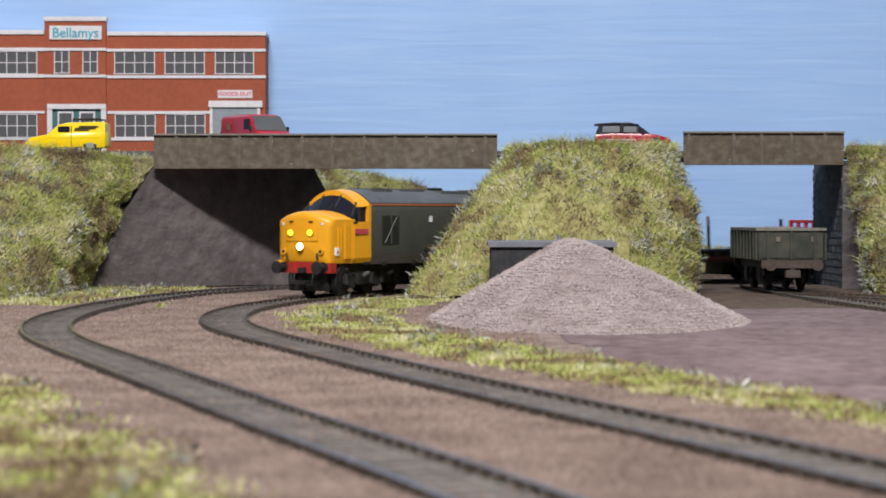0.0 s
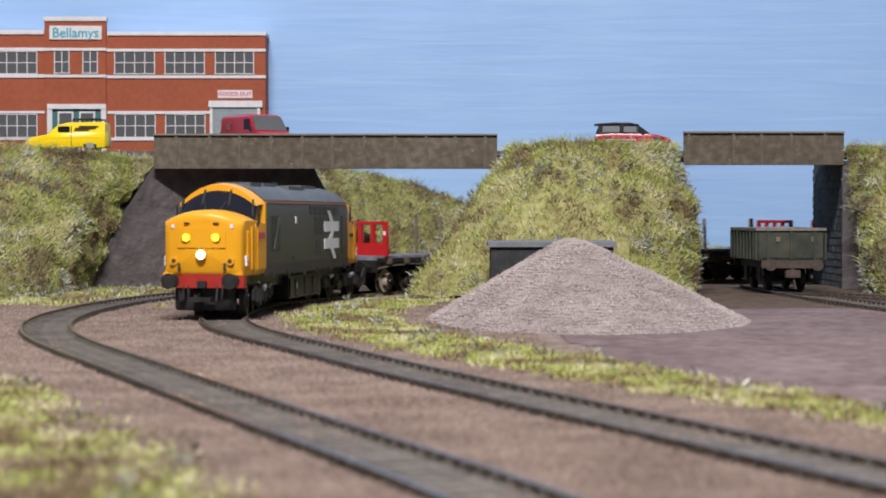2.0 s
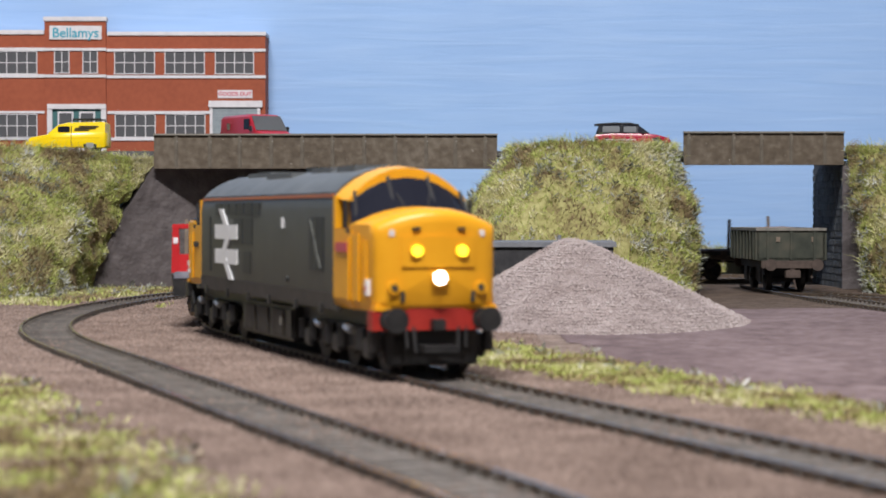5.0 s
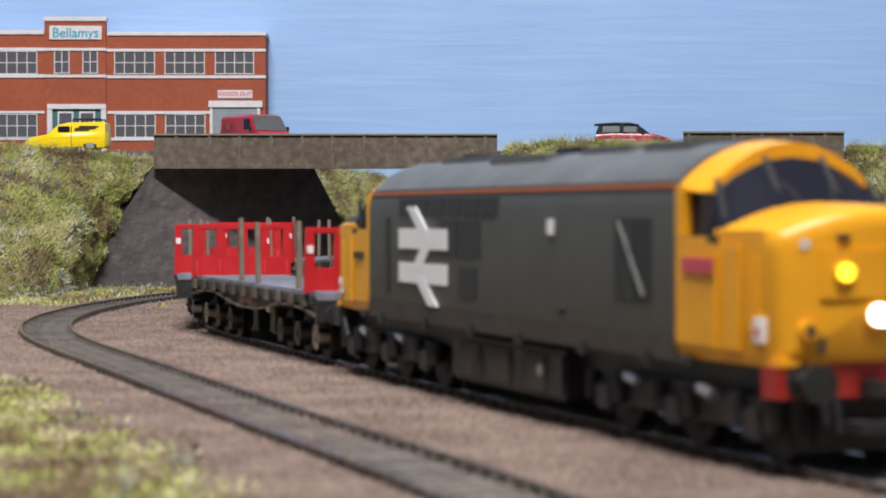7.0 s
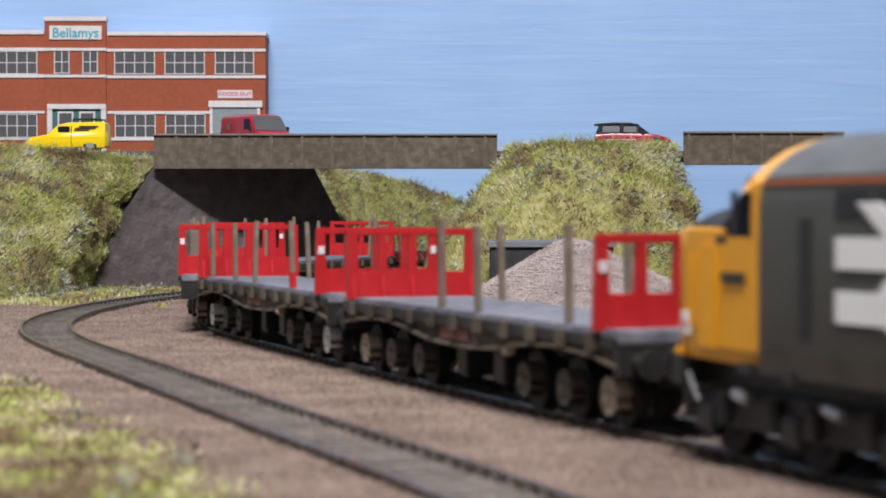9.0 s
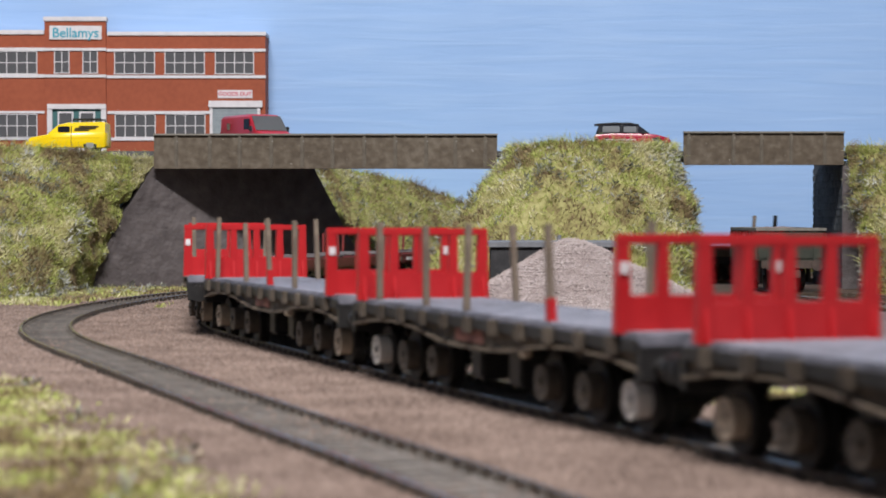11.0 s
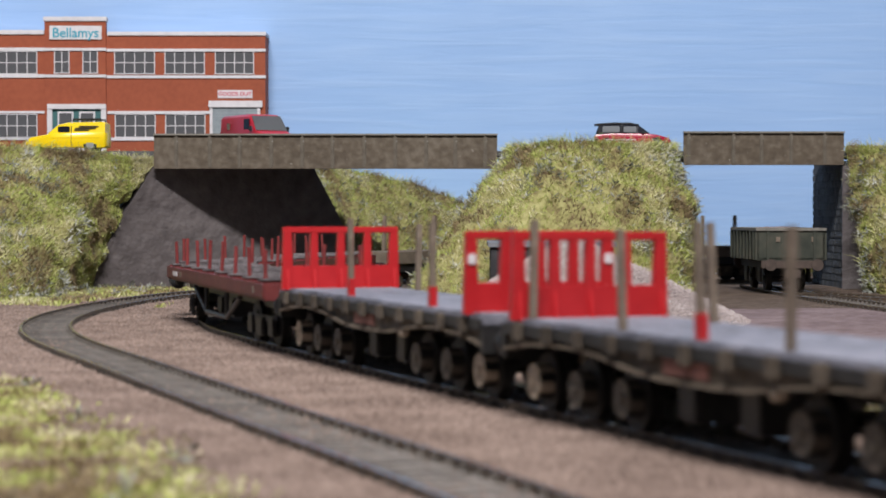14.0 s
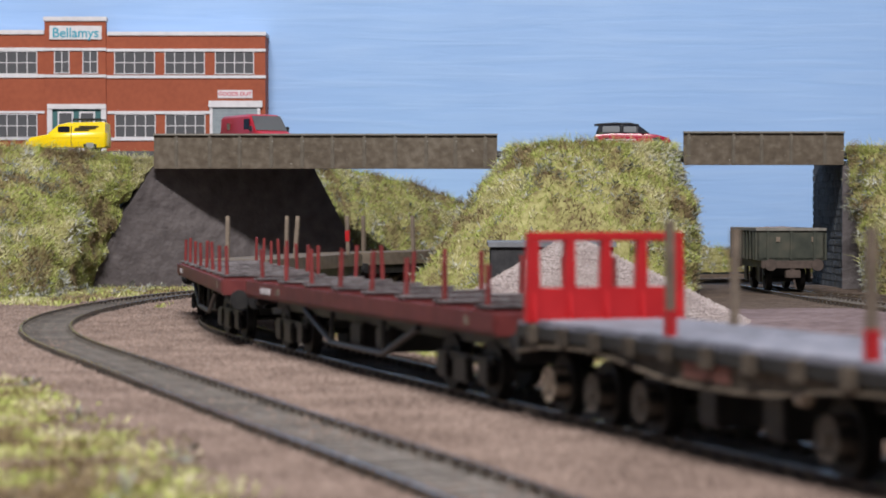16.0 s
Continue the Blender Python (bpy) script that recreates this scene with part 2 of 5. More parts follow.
# ---- the lines of the two tracks: a start, a heading, and the curvature along the way ----
class Line:
    def __init__(self, x, y, heading, knots, step, ahead=600.0):
        self.s = [-a for a in np.arange(ahead, -1, -10.0)]
        self.p = [(x + a * math.cos(heading), y + a * math.sin(heading), heading) for a in self.s]
        d = 4.0
        total = step * (len(knots) - 1)
        s = 0.0
        while s < total - 1e-6:
            u = (s + d / 2) / step
            i = min(int(u), len(knots) - 2)
            k = knots[i] + (knots[i + 1] - knots[i]) * (u - i)
            mid = heading + k * d / 2
            x, y, heading = x + math.cos(mid) * d, y + math.sin(mid) * d, heading + k * d
            s += d
            self.s.append(s)
            self.p.append((x, y, heading))
        self.xs = np.array([a[0] for a in self.p])
        self.ys = np.array([a[1] for a in self.p])
        self.hs = np.array([a[2] for a in self.p])
        self.ss = np.array(self.s)
        self.near = {}

    def at(self, s, off=0.0):
        h = float(np.interp(s, self.ss, self.hs))
        return float(np.interp(s, self.ss, self.xs)) - off * math.sin(h), float(np.interp(s, self.ss, self.ys)) + off * math.cos(h), h

    def gap(self, x, y):
        """Distance to the line, to about two millimetres."""
        key = (round(x / 3), round(y / 3))
        if key not in self.near:
            self.near[key] = float(np.min(np.hypot(self.xs - key[0] * 3, self.ys - key[1] * 3)))
        return self.near[key]


K_MAIN = [0.00012, -0.00006, -0.00001, -0.0005, 0.0005, -0.0018, -0.00222, -0.0023, -0.00194, -0.0021,
          -0.0026, -0.0026, -0.0026, -0.0026, -0.0020, 0, 0, 0, 0, 0, 0, 0, 0, 0, 0, 0, 0, 0, 0, 0, 0]
MAIN = Line(71.5, 285.7, 1.9148, K_MAIN, 84.2)
K_OUTER = [0.0009, -0.0003, 0.00007, 0.0001, -0.0016, -0.00175, -0.00106, -0.0013, -0.0023, -0.0025, -0.0024, -0.0024, -0.002, -0.0012, 0, 0, 0, 0]
OUTER = Line(5.9, 287.6, 1.891, K_OUTER, 96.5)
SIDING = Line(203, 700, 1.69, [0.0, 0, 0, -0.0006, -0.0006, 0, 0, 0], 70, 300)
SPUR = Line(318, 850, 2.55, [0.0, -0.002, -0.0045, -0.0045, 0, 0], 55, 200)


def train_centre(t):
    """Arc of the engine's middle along the main line."""
    return 812.9 - 98.95 * t + 0.3166 * t * t


def on_line(line, s, half):
    ax, ay, _ = line.at(s - half)
    bx, by, _ = line.at(s + half)
    return mm((ax + bx) / 2, (ay + by) / 2, RAIL, 0, 0, math.degrees(math.atan2(ay - by, ax - bx)))


# ---- ground ----
def ground_height(x, y):
    return 0.3 * noise.noise(Vector((x * 0.02, y * 0.02, 0)))


def build_ground():
    bm = bmesh.new()
    xs = sorted(set(list(np.arange(-2200, -400, 150)) + list(np.arange(-400, 400, 6)) + list(np.arange(400, 2201, 150))))
    ys = sorted(set([-700, -500, -300] + list(np.arange(-150, 1380, 6)) + [1385]))
    rows = [[bm.verts.new((x, y, ground_height(x, y) - 1.75)) for x in xs] for y in ys]
    for a, b in zip(rows, rows[1:]):
        for i in range(len(xs) - 1):
            bm.faces.new((a[i], a[i + 1], b[i + 1], b[i]))
    tagged(part("ground", bm, M_BALLAST, smooth=True), "tan sandy ballast covering the layout board", "ground", kind="structure")


build_ground()


def strip(name, line, s0, s1, inner, outer, z, mat, label, category, bumpy=0.0):
    """A flat bed along a line, from one offset to another."""
    bm = bmesh.new()
    rings = []
    for s in np.arange(s0, s1 + 0.1, 6):
        row = []
        for k in range(7):
            o = inner + (outer - inner) * k / 6
            x, y, _ = line.at(s, o)
            edge = 1.2 if k in (0, 6) else 0
            row.append((x, y, z - edge + bumpy * noise.noise(Vector((x * 0.4, y * 0.4, 1)))))
        rings.append(row)
    loft(bm, rings, cap=False, closed=False)
    return tagged(part(name, bm, mat, smooth=True), label, category, kind="structure")


def build_track(name, line, s0, s1, label):
    track = empty(name, label, "railway track", group="tracks")
    bed_parts = bmesh.new()
    rings = []
    for s in np.arange(s0, s1 + 0.1, 5):
        row = []
        for k in range(9):
            o = -9.0 + 18.0 * k / 8
            x, y, _ = line.at(s, o)
            row.append((x, y, (-3.0 if k in (0, 8) else -1.55) + 0.18 * noise.noise(Vector((x * 0.9, y * 0.9, 5)))))
        rings.append(row)
    loft(bed_parts, rings, cap=False, closed=False)
    part("trackbed", bed_parts, M_TRACKBED, track, "dark grey ballast bed", smooth=True)
    for side in (-8.25, 8.25):
        bm = bmesh.new()
        prof = [(-0.95, 0.2), (-0.95, 0.65), (-0.3, 0.95), (-0.3, 2.2), (-0.5, 2.45), (-0.5, 2.9), (0.5, 2.9), (0.5, 2.45), (0.3, 2.2), (0.3, 0.95), (0.95, 0.65), (0.95, 0.2)]
        rings = []
        for s in np.arange(s0, s1 + 0.1, 6):
            rings.append([(*line.at(s, side + o)[:2], z - 3) for o, z in prof])
        loft(bm, rings)
        rail = part("rail", bm, M_RAIL, track, "brown weathered rail")
        bm = bmesh.new()
        loft(bm, [[(*line.at(s, side + o)[:2], z - 3) for o, z in ((-0.36, 2.88), (-0.3, 3.0), (0.3, 3.0), (0.36, 2.88))] for s in np.arange(s0, s1 + 0.1, 6)])
        part("rail_head", bm, M_RAILTOP, rail, "bare metal running surface")
    first = None
    for s in np.arange(s0 + 2, s1 - 2, 6.6):
        x, y, h = line.at(s)
        if first is None:
            bm = boxed(-1.6, 1.6, -8.8, 8.8, -2.8, -1.35)
            for side in (-8.25, 8.25):
                box(bm, -0.8, 0.8, side - 0.9 - 0.8 * (side > 0), side + 0.9 + 0.8 * (side < 0), -1.4, -1.0)
                box(bm, -0.5, 0.5, side - 0.7 - 0.5 * (side > 0), side + 0.7 + 0.5 * (side < 0), -1.05, -0.6)
            first = part("sleeper", bm, M_SLEEPER, track)
            first.matrix_local = mm(x, y, 0, 0, 0, math.degrees(h))
            continue
        ob = new("sleeper", first.data)
        ob.parent = track
        ob.matrix_local = mm(x, y, 0, 0, 0, math.degrees(h) + random.uniform(-1, 1))
    return track


build_track("main_track", MAIN, -150, 1500, "dark weathered model track curving round the bend")
build_track("outer_track", OUTER, -150, 1500, "empty dark weathered outer model track round the bend")
build_track("siding_track", SIDING, 60, 420, "rusty siding track leading under the far bridge")
build_track("spur_track", SPUR, -120, 235, "rusty spur track joining the siding in the yard")


# ---- banks: ruled slopes between a foot line and a top line ----
def bank_point(foot, top, u, v):
    """u along the lines 0..1, v from foot to top 0..1."""
    n = len(foot) - 1
    i = min(int(u * n), n - 1)
    f = u * n - i
    a = Vector(foot[i]).lerp(Vector(foot[i + 1]), f)
    b = Vector(top[i]).lerp(Vector(top[i + 1]), f)
    p = a.lerp(b, v)
    bulge = math.sin(math.pi * v)
    swell = 3.5 * noise.noise(Vector((p.x * 0.035, p.y * 0.035, p.z * 0.035))) + 3.6 * noise.noise(p * 0.11) + 1.7 * noise.noise(p * 0.3)
    side = (b - a).cross(Vector(foot[i + 1]) - Vector(foot[i])).normalized()
    if side.z < 0:
        side = -side
    return p + side * (swell * (0.3 + bulge) + 4.0 * bulge), side


def blades(name, spots, mat, parent, length, width, label, kind="stuff", lean=0.6, seed=3):
    """Many small blades of fibre as one mesh: a thin bent triangle pair at each spot."""
    rnd = random.Random(seed)
    verts, faces = [], []
    for p, nrm in spots:
        up = (Vector(nrm) * 0.7 + Vector((0, 0, 0.6)) + Vector((rnd.uniform(-lean, lean), rnd.uniform(-lean, lean), rnd.uniform(-0.2, 0.3)))).normalized()
        h = length * rnd.uniform(0.45, 1.25)
        across = up.cross(Vector((rnd.uniform(-1, 1), rnd.uniform(-1, 1), rnd.uniform(-1, 1)))).normalized() * width * rnd.uniform(0.6, 1.3)
        droop = Vector((rnd.uniform(-1, 1), rnd.uniform(-1, 1), -0.5)) * h * 0.35
        b = Vector(p) - up * 0.6
        k = len(verts)
        for q in (b - across, b + across, b + up * h * 0.6 + across * 0.7, b + up * h * 0.6 - across * 0.7, b + up * h + droop * 0.6):
            verts.append((q.x * MM, q.y * MM, q.z * MM))
        faces += [(k, k + 1, k + 2, k + 3), (k + 3, k + 2, k + 4)]
    me = bpy.data.meshes.new(name)
    me.from_pydata(verts, [], faces)
    me.materials.append(mat)
    ob = new(name, me)
    if parent is not None:
        ob.parent = parent
    ob["kind"] = kind
    ob["label"] = label
    return ob


def clumps(name, spots, mat, parent, size, label, seed=5, leaves=9):
    """Tufts of little leaves."""
    rnd = random.Random(seed)
    verts, faces = [], []
    for p, nrm in spots:
        s = size * rnd.uniform(0.5, 1.4)
        for _ in range(leaves):
            c = Vector(p) + Vector((rnd.gauss(0, 1), rnd.gauss(0, 1), abs(rnd.gauss(0, 0.9)))) * s
            a = Vector((rnd.uniform(-1, 1), rnd.uniform(-1, 1), rnd.uniform(-1, 1))).normalized()
            b = a.cross(Vector((rnd.uniform(-1, 1), rnd.uniform(-1, 1), rnd.uniform(-1, 1)))).normalized()
            w = s * rnd.uniform(0.25, 0.6)
            k = len(verts)
            for q in (c - a * w, c + b * w * 0.5, c + a * w, c - b * w * 0.5 + a.cross(b) * w * 0.3):
                verts.append((q.x * MM, q.y * MM, q.z * MM))
            faces += [(k, k + 1, k + 2), (k, k + 2, k + 3)]
    me = bpy.data.meshes.new(name)
    me.from_pydata(verts, [], faces)
    me.materials.append(mat)
    ob = new(name, me)
    if parent is not None:
        ob.parent = parent
    ob["kind"], ob["label"] = "stuff", label
    return ob


def twigs(name, spots, parent, size, seed):
    """Star-shaped sprigs: a few stiff narrow leaves from one point."""
    rnd = random.Random(seed)
    verts, faces = [], []
    for p, nrm in spots:
        s = size * rnd.uniform(0.6, 1.4)
        for _ in range(rnd.randint(6, 10)):
            d = (Vector(nrm) * 0.6 + Vector((rnd.gauss(0, 1), rnd.gauss(0, 1), rnd.gauss(0.2, 0.8)))).normalized() * s * rnd.uniform(0.5, 1.2)
            side = d.cross(Vector((rnd.uniform(-1, 1), rnd.uniform(-1, 1), rnd.uniform(-1, 1)))).normalized() * 0.32
            b = Vector(p) + d * 0.1
            k = len(verts)
            for q in (b, b + d * 0.55 + side, b + d, b + d * 0.55 - side):
                verts.append((q.x * MM, q.y * MM, q.z * MM))
            faces.append((k, k + 1, k + 2, k + 3))
    me = bpy.data.meshes.new(name)
    me.from_pydata(verts, [], faces)
    me.materials.append(M_TWIG)
    ob = new(name, me)
    ob.parent = parent
    ob["kind"], ob["label"] = "stuff", "pale grey-green twiggy sprigs"
    return ob


def build_bank(name, label, foot, top, count, leafy, back=None, seed=1, blade=3.4):
    rnd = random.Random(seed)
    nu, nv = 90, 34
    bm = bmesh.new()
    rings = []
    for i in range(nu + 1):
        row = [tuple(bank_point(foot, top, i / nu, j / nv)[0]) for j in range(nv + 1)]
        if back is not None:
            last = Vector(row[-1])
            row.append((last.x + back[0], last.y + back[1], last.z))
        rings.append(row)
    loft(bm, rings, cap=False, closed=False)
    bank = tagged(part(name, bm, M_BANK, smooth=True), label, "embankment")
    spots = [bank_point(foot, top, rnd.random(), min(1.0, rnd.random() ** 0.95 * 1.02)) for _ in range(count)]
    blades("grass", spots, M_GRASS, bank, blade, 0.21, "pale green and straw static grass", seed=seed, lean=1.1)
    spots = []
    while len(spots) < leafy // 2:
        u, v = rnd.random(), rnd.random()
        p, n = bank_point(foot, top, u, v)
        if noise.noise(p * 0.06) > -0.1 or rnd.random() < 0.25:
            spots.append((p + n * rnd.uniform(0.5, 2.0), n))
    clumps("leaf_scatter", spots, M_FOLIAGE, bank, 1.1, "grey-green leafy scatter", seed=seed)
    spots = [bank_point(foot, top, rnd.random(), min(1.0, rnd.random() * 1.04)) for _ in range(count // 9)]
    spots += [bank_point(foot, top, rnd.random(), rnd.uniform(0.95, 1.0)) for _ in range(count // 22)]
    blades("long_grass", spots, M_GRASS, bank, 7.5, 0.12, "long wispy straw fibres", seed=seed + 50, lean=1.0)
    spots = []
    while len(spots) < leafy // 4:
        p, n = bank_point(foot, top, rnd.random(), rnd.random())
        if noise.noise(p * 0.045 + Vector((7, 3, seed))) > 0.0 or rnd.random() < 0.12:
            spots.append((p + n * 2.0, n))
    twigs("twig_tuft", spots, bank, 3.2, seed + 70)
    return bank


def build_banks():
    build_bank("left_embankment", "tall grassy embankment beside the concrete abutment",
               [(-520, 790, 0), (-400, 815, 0), (-300, 850, 0), (-235, 892, 0), (-207, 930, 0), (-193, 975, 0), (-184, 1020, 0), (-184, 1064, 0), (-183, 1096, 0)],
               [(-520, 1060, 71), (-420, 1065, 71), (-330, 1070, 72.5), (-270, 1075, 72.5), (-232, 1080, 72), (-207, 1085, 71.5), (-184, 1090, 69.5), (-166, 1098, 67), (-150, 1104.3, 66)],
               46000, 2300, back=(-30, 75), seed=11)
    build_bank("middle_embankment", "steep grassy mound carrying the road between two bridges",
               [(30, 1085, 0), (12, 1062, 0), (2, 1038, 0), (-8, 1010, 0), (-16, 972, 0), (20, 938, 0), (84, 945, 0), (110, 965, 0), (121, 1000, 0), (124, 1040, 0), (126, 1090, 0)],
               [(41, 1092, 69), (37, 1078, 69), (35, 1062, 70), (38, 1048, 71), (48, 1036, 72), (64, 1028, 72.5), (84, 1028, 72.5), (100, 1034, 72.5), (111, 1046, 72), (116, 1062, 71), (118, 1092, 70)],
               40000, 2000, seed=12)
    build_bank("right_embankment", "grassy embankment beside the stone pier",
               [(219, 1094, -2), (216, 1060, -2), (218, 1030, -2), (235, 1000, -2), (300, 965, -2), (420, 940, -2)],
               [(213, 1106, 72), (214, 1092, 72), (224, 1080, 73), (250, 1066, 74), (310, 1052, 75), (420, 1040, 75)],
               20000, 1000, back=(40, 70), seed=13)
    build_bank("rear_embankment", "sloping grassy bank behind the tracks",
               [(-58, 1186, 0), (-38, 1215, 0), (-10, 1252, 0), (25, 1290, 0), (70, 1322, 0), (130, 1345, 0), (220, 1356, 0), (330, 1356, 0)],
               [(-88, 1200, 66), (-74, 1232, 64), (-52, 1272, 63), (-20, 1312, 58), (20, 1345, 42), (80, 1362, 24), (200, 1366, 14), (330, 1366, 14)],
               24000, 1200, back=(-20, 60), seed=14)


build_banks()


def build_wall():
    """The concrete abutment: one battered face in plan from the bend to under the road."""
    bm = bmesh.new()
    n = 40
    rows = []
    for j in range(17):
        v = j / 16
        row = []
        a = Vector((-189, 1090, -1)).lerp(Vector((-151.5, 1104.6, 66)), v)
        b = Vector((-40, 1182, -1)).lerp(Vector((-73, 1163, 66)), v)
        for i in range(n + 1):
            p = a.lerp(b, i / n)
            d = 0.5 * noise.noise(Vector((p.x * 0.06, p.z * 0.09, 2))) + 0.25 * noise.noise(Vector((p.x * 0.25, p.z * 0.3, 7)))
            row.append((p.x + 0.46 * d, p.y - 0.89 * d, p.z))
        rows.append(row)
    front = [[bm.verts.new(p) for p in row] for row in rows]
    behind = [[bm.verts.new((p[0] - 6, p[1] + 11, p[2])) for p in row] for row in rows]
    for g in (front, behind):
        for a, b in zip(g, g[1:]):
            for i in range(n):
                bm.faces.new((a[i], a[i + 1], b[i + 1], b[i]))
    for i in range(n):
        bm.faces.new((front[-1][i], front[-1][i + 1], behind[-1][i + 1], behind[-1][i]))
        bm.faces.new((front[0][i], front[0][i + 1], behind[0][i + 1], behind[0][i]))
    for j in range(16):
        for i in (0, n):
            bm.faces.new((front[j][i], front[j + 1][i], behind[j + 1][i], behind[j][i]))
    tagged(part("abutment_wall", bm, M_CONCRETE, smooth=True), "plain grey-brown rendered abutment wall with sloping ends", "abutment wall", kind="structure")


build_wall()


def build_road():
    bm = bmesh.new()
    outline = [(-560, 1104.5), (420, 1104.5), (420, 1172), (-80, 1172), (-92, 1210), (-72, 1260), (-60, 1368), (-560, 1368)]
    extrude(bm, outline, 68.4, 71.2, "z")
    tagged(part("road", bm, M_ROAD), "grey card road deck over the bridges", "road", kind="structure")


build_road()


def build_girder(x0, x1, y, z0, z1, ribs, label):
    g = empty("bridge_girder", label, "bridge girder", group="road bridges", at=mm((x0 + x1) / 2, y, z0))
    w, h = (x1 - x0) / 2, z1 - z0
    part("web", boxed(-w, w, 0.9, 3.0, 0.6, h - 0.8), M_GIRDER, g)
    part("bottom_flange", boxed(-w, w, -0.2, 3.6, 0, 0.75, bevel=0.12), M_GIRDER, g)
    part("top_flange", boxed(-w - 0.2, w + 0.2, -0.5, 3.8, h - 1.0, h, bevel=0.15), M_GIRDERCAP, g, "pale worn top flange")
    first = None
    for i, f in enumerate(ribs):
        x = -w + f * 2 * w
        if first is None:
            bm = boxed(-0.55, 0.55, -0.15, 0.95, 0.7, h - 0.95)
            box(bm, -1.0, 1.0, 0.55, 0.95, 0.7, h - 0.95)
            first = part("stiffener", bm, M_GIRDERRIB, g)
            first.matrix_local = mm(x, 0, 0)
        else:
            ob = new("stiffener", first.data)
            ob.parent, ob.matrix_local = g, mm(x, 0, 0)
    return g


build_girder(-152.5, 28.6, 1100, 61.7, 80.2, [0.065, 0.163, 0.25, 0.342, 0.432, 0.52, 0.613, 0.703, 0.793, 0.878, 0.965], "long brown weathered plate girder bridge side with stiffeners")
build_girder(127.0, 211.5, 1100, 63.7, 81.4, [0.03, 0.31, 0.485, 0.67, 0.88], "short brown weathered plate girder bridge side with stiffeners")
for gx0, gx1, gz in ((-152.5, 28.6, 61.7), (127.0, 211.5, 63.7)):
    tagged(part("bridge_deck", boxed(gx0 + 1, gx1 - 1, 1104.2, 1170, 66.6, 68.3), M_ROAD), "dark flat deck slab spanning between the abutments", "bridge deck", kind="structure")


def build_pier():
    pier = empty("stone_pier", "dark stone block abutment under the short girder", "bridge pier", at=mm(212, 1101, -2))
    part("core", boxed(0.6, 12, 2, 95, -1, 68), M_STONE, pier)
    rnd = random.Random(4)
    shared = {}
    for row in range(17):
        z = row * 3.9 - 0.5
        y = 2.0 - (row % 2) * 3.2
        while y < 95:
            w = 6.4
            a, b = max(2.0, y), min(95.0, y + w)
            if b - a > 1:
                key = round(b - a, 1)
                if key not in shared:
                    shared[key] = part("block", boxed(-0.1, 0.9, -(b - a) / 2 + 0.2, (b - a) / 2 - 0.2, 0.2, 3.7, bevel=0.2), M_STONE, pier)
                    ob = shared[key]
                else:
                    ob = new("block", shared[key].data)
                    ob.parent = pier
                ob.matrix_local = mm(rnd.uniform(-0.15, 0.15), (a + b) / 2, z)
            y += w
    # paler colour than the blocks stands for the light on this end
    part("quoin", boxed(-1.2, 12, -0.6, 2.0, -1, 65.4, bevel=0.3), M_CONCRETE, pier, "stone end of the pier, coloured paler as if lit")


build_pier()


def build_backscene():
    bm = bmesh.new()
    rings = []
    for x in np.arange(-2200, 2201, 40):
        rings.append([(x, 1372, -2), (x, 1372, 700), (x, 1380, 700), (x, 1380, -2)])
    loft(bm, rings)
    mat = material("painted_sky", [(0.285, 0.45, 0.735), (0.315, 0.49, 0.785)], 12, 0.5, bump=0.0)
    nodes, links = mat.node_tree.nodes, mat.node_tree.links
    bsdf = nodes["Principled BSDF"]
    place = nodes.new("ShaderNodeTexCoord")
    stretch = nodes.new("ShaderNodeMapping")
    stretch.inputs["Scale"].default_value = (5, 5, 70)
    stretch.inputs["Rotation"].default_value = (0, 0.06, 0)
    links.new(place.outputs["Object"], stretch.inputs["Vector"])
    brush = nodes.new("ShaderNodeTexNoise")
    brush.inputs["Scale"].default_value, brush.inputs["Detail"].default_value, brush.inputs["Distortion"].default_value = 2.2, 6.0, 0.5
    links.new(stretch.outputs[0], brush.inputs["Vector"])
    relief = nodes.new("ShaderNodeBump")
    relief.inputs["Strength"].default_value, relief.inputs["Distance"].default_value = 0.35, 0.001
    links.new(brush.outputs["Fac"], relief.inputs["Height"])
    links.new(relief.outputs[0], bsdf.inputs["Normal"])
    old = bsdf.inputs["Base Color"].links[0].from_socket
    streak = nodes.new("ShaderNodeMapRange")
    streak.inputs[1].default_value, streak.inputs[2].default_value = 0.4, 0.7
    streak.inputs[3].default_value, streak.inputs[4].default_value = 0.0, 0.16
    links.new(brush.outputs["Fac"], streak.inputs[0])
    mix = nodes.new("ShaderNodeMix")
    mix.data_type = "RGBA"
    links.new(streak.outputs[0], mix.inputs[0])
    links.new(old, mix.inputs[6])
    mix.inputs[7].default_value = (0.52, 0.66, 0.86, 1)
    links.new(mix.outputs[2], bsdf.inputs["Base Color"])
    tagged(part("backdrop", bm, mat), "hand-painted blue sky backscene board with brush strokes", "backscene", kind="structure")


build_backscene()


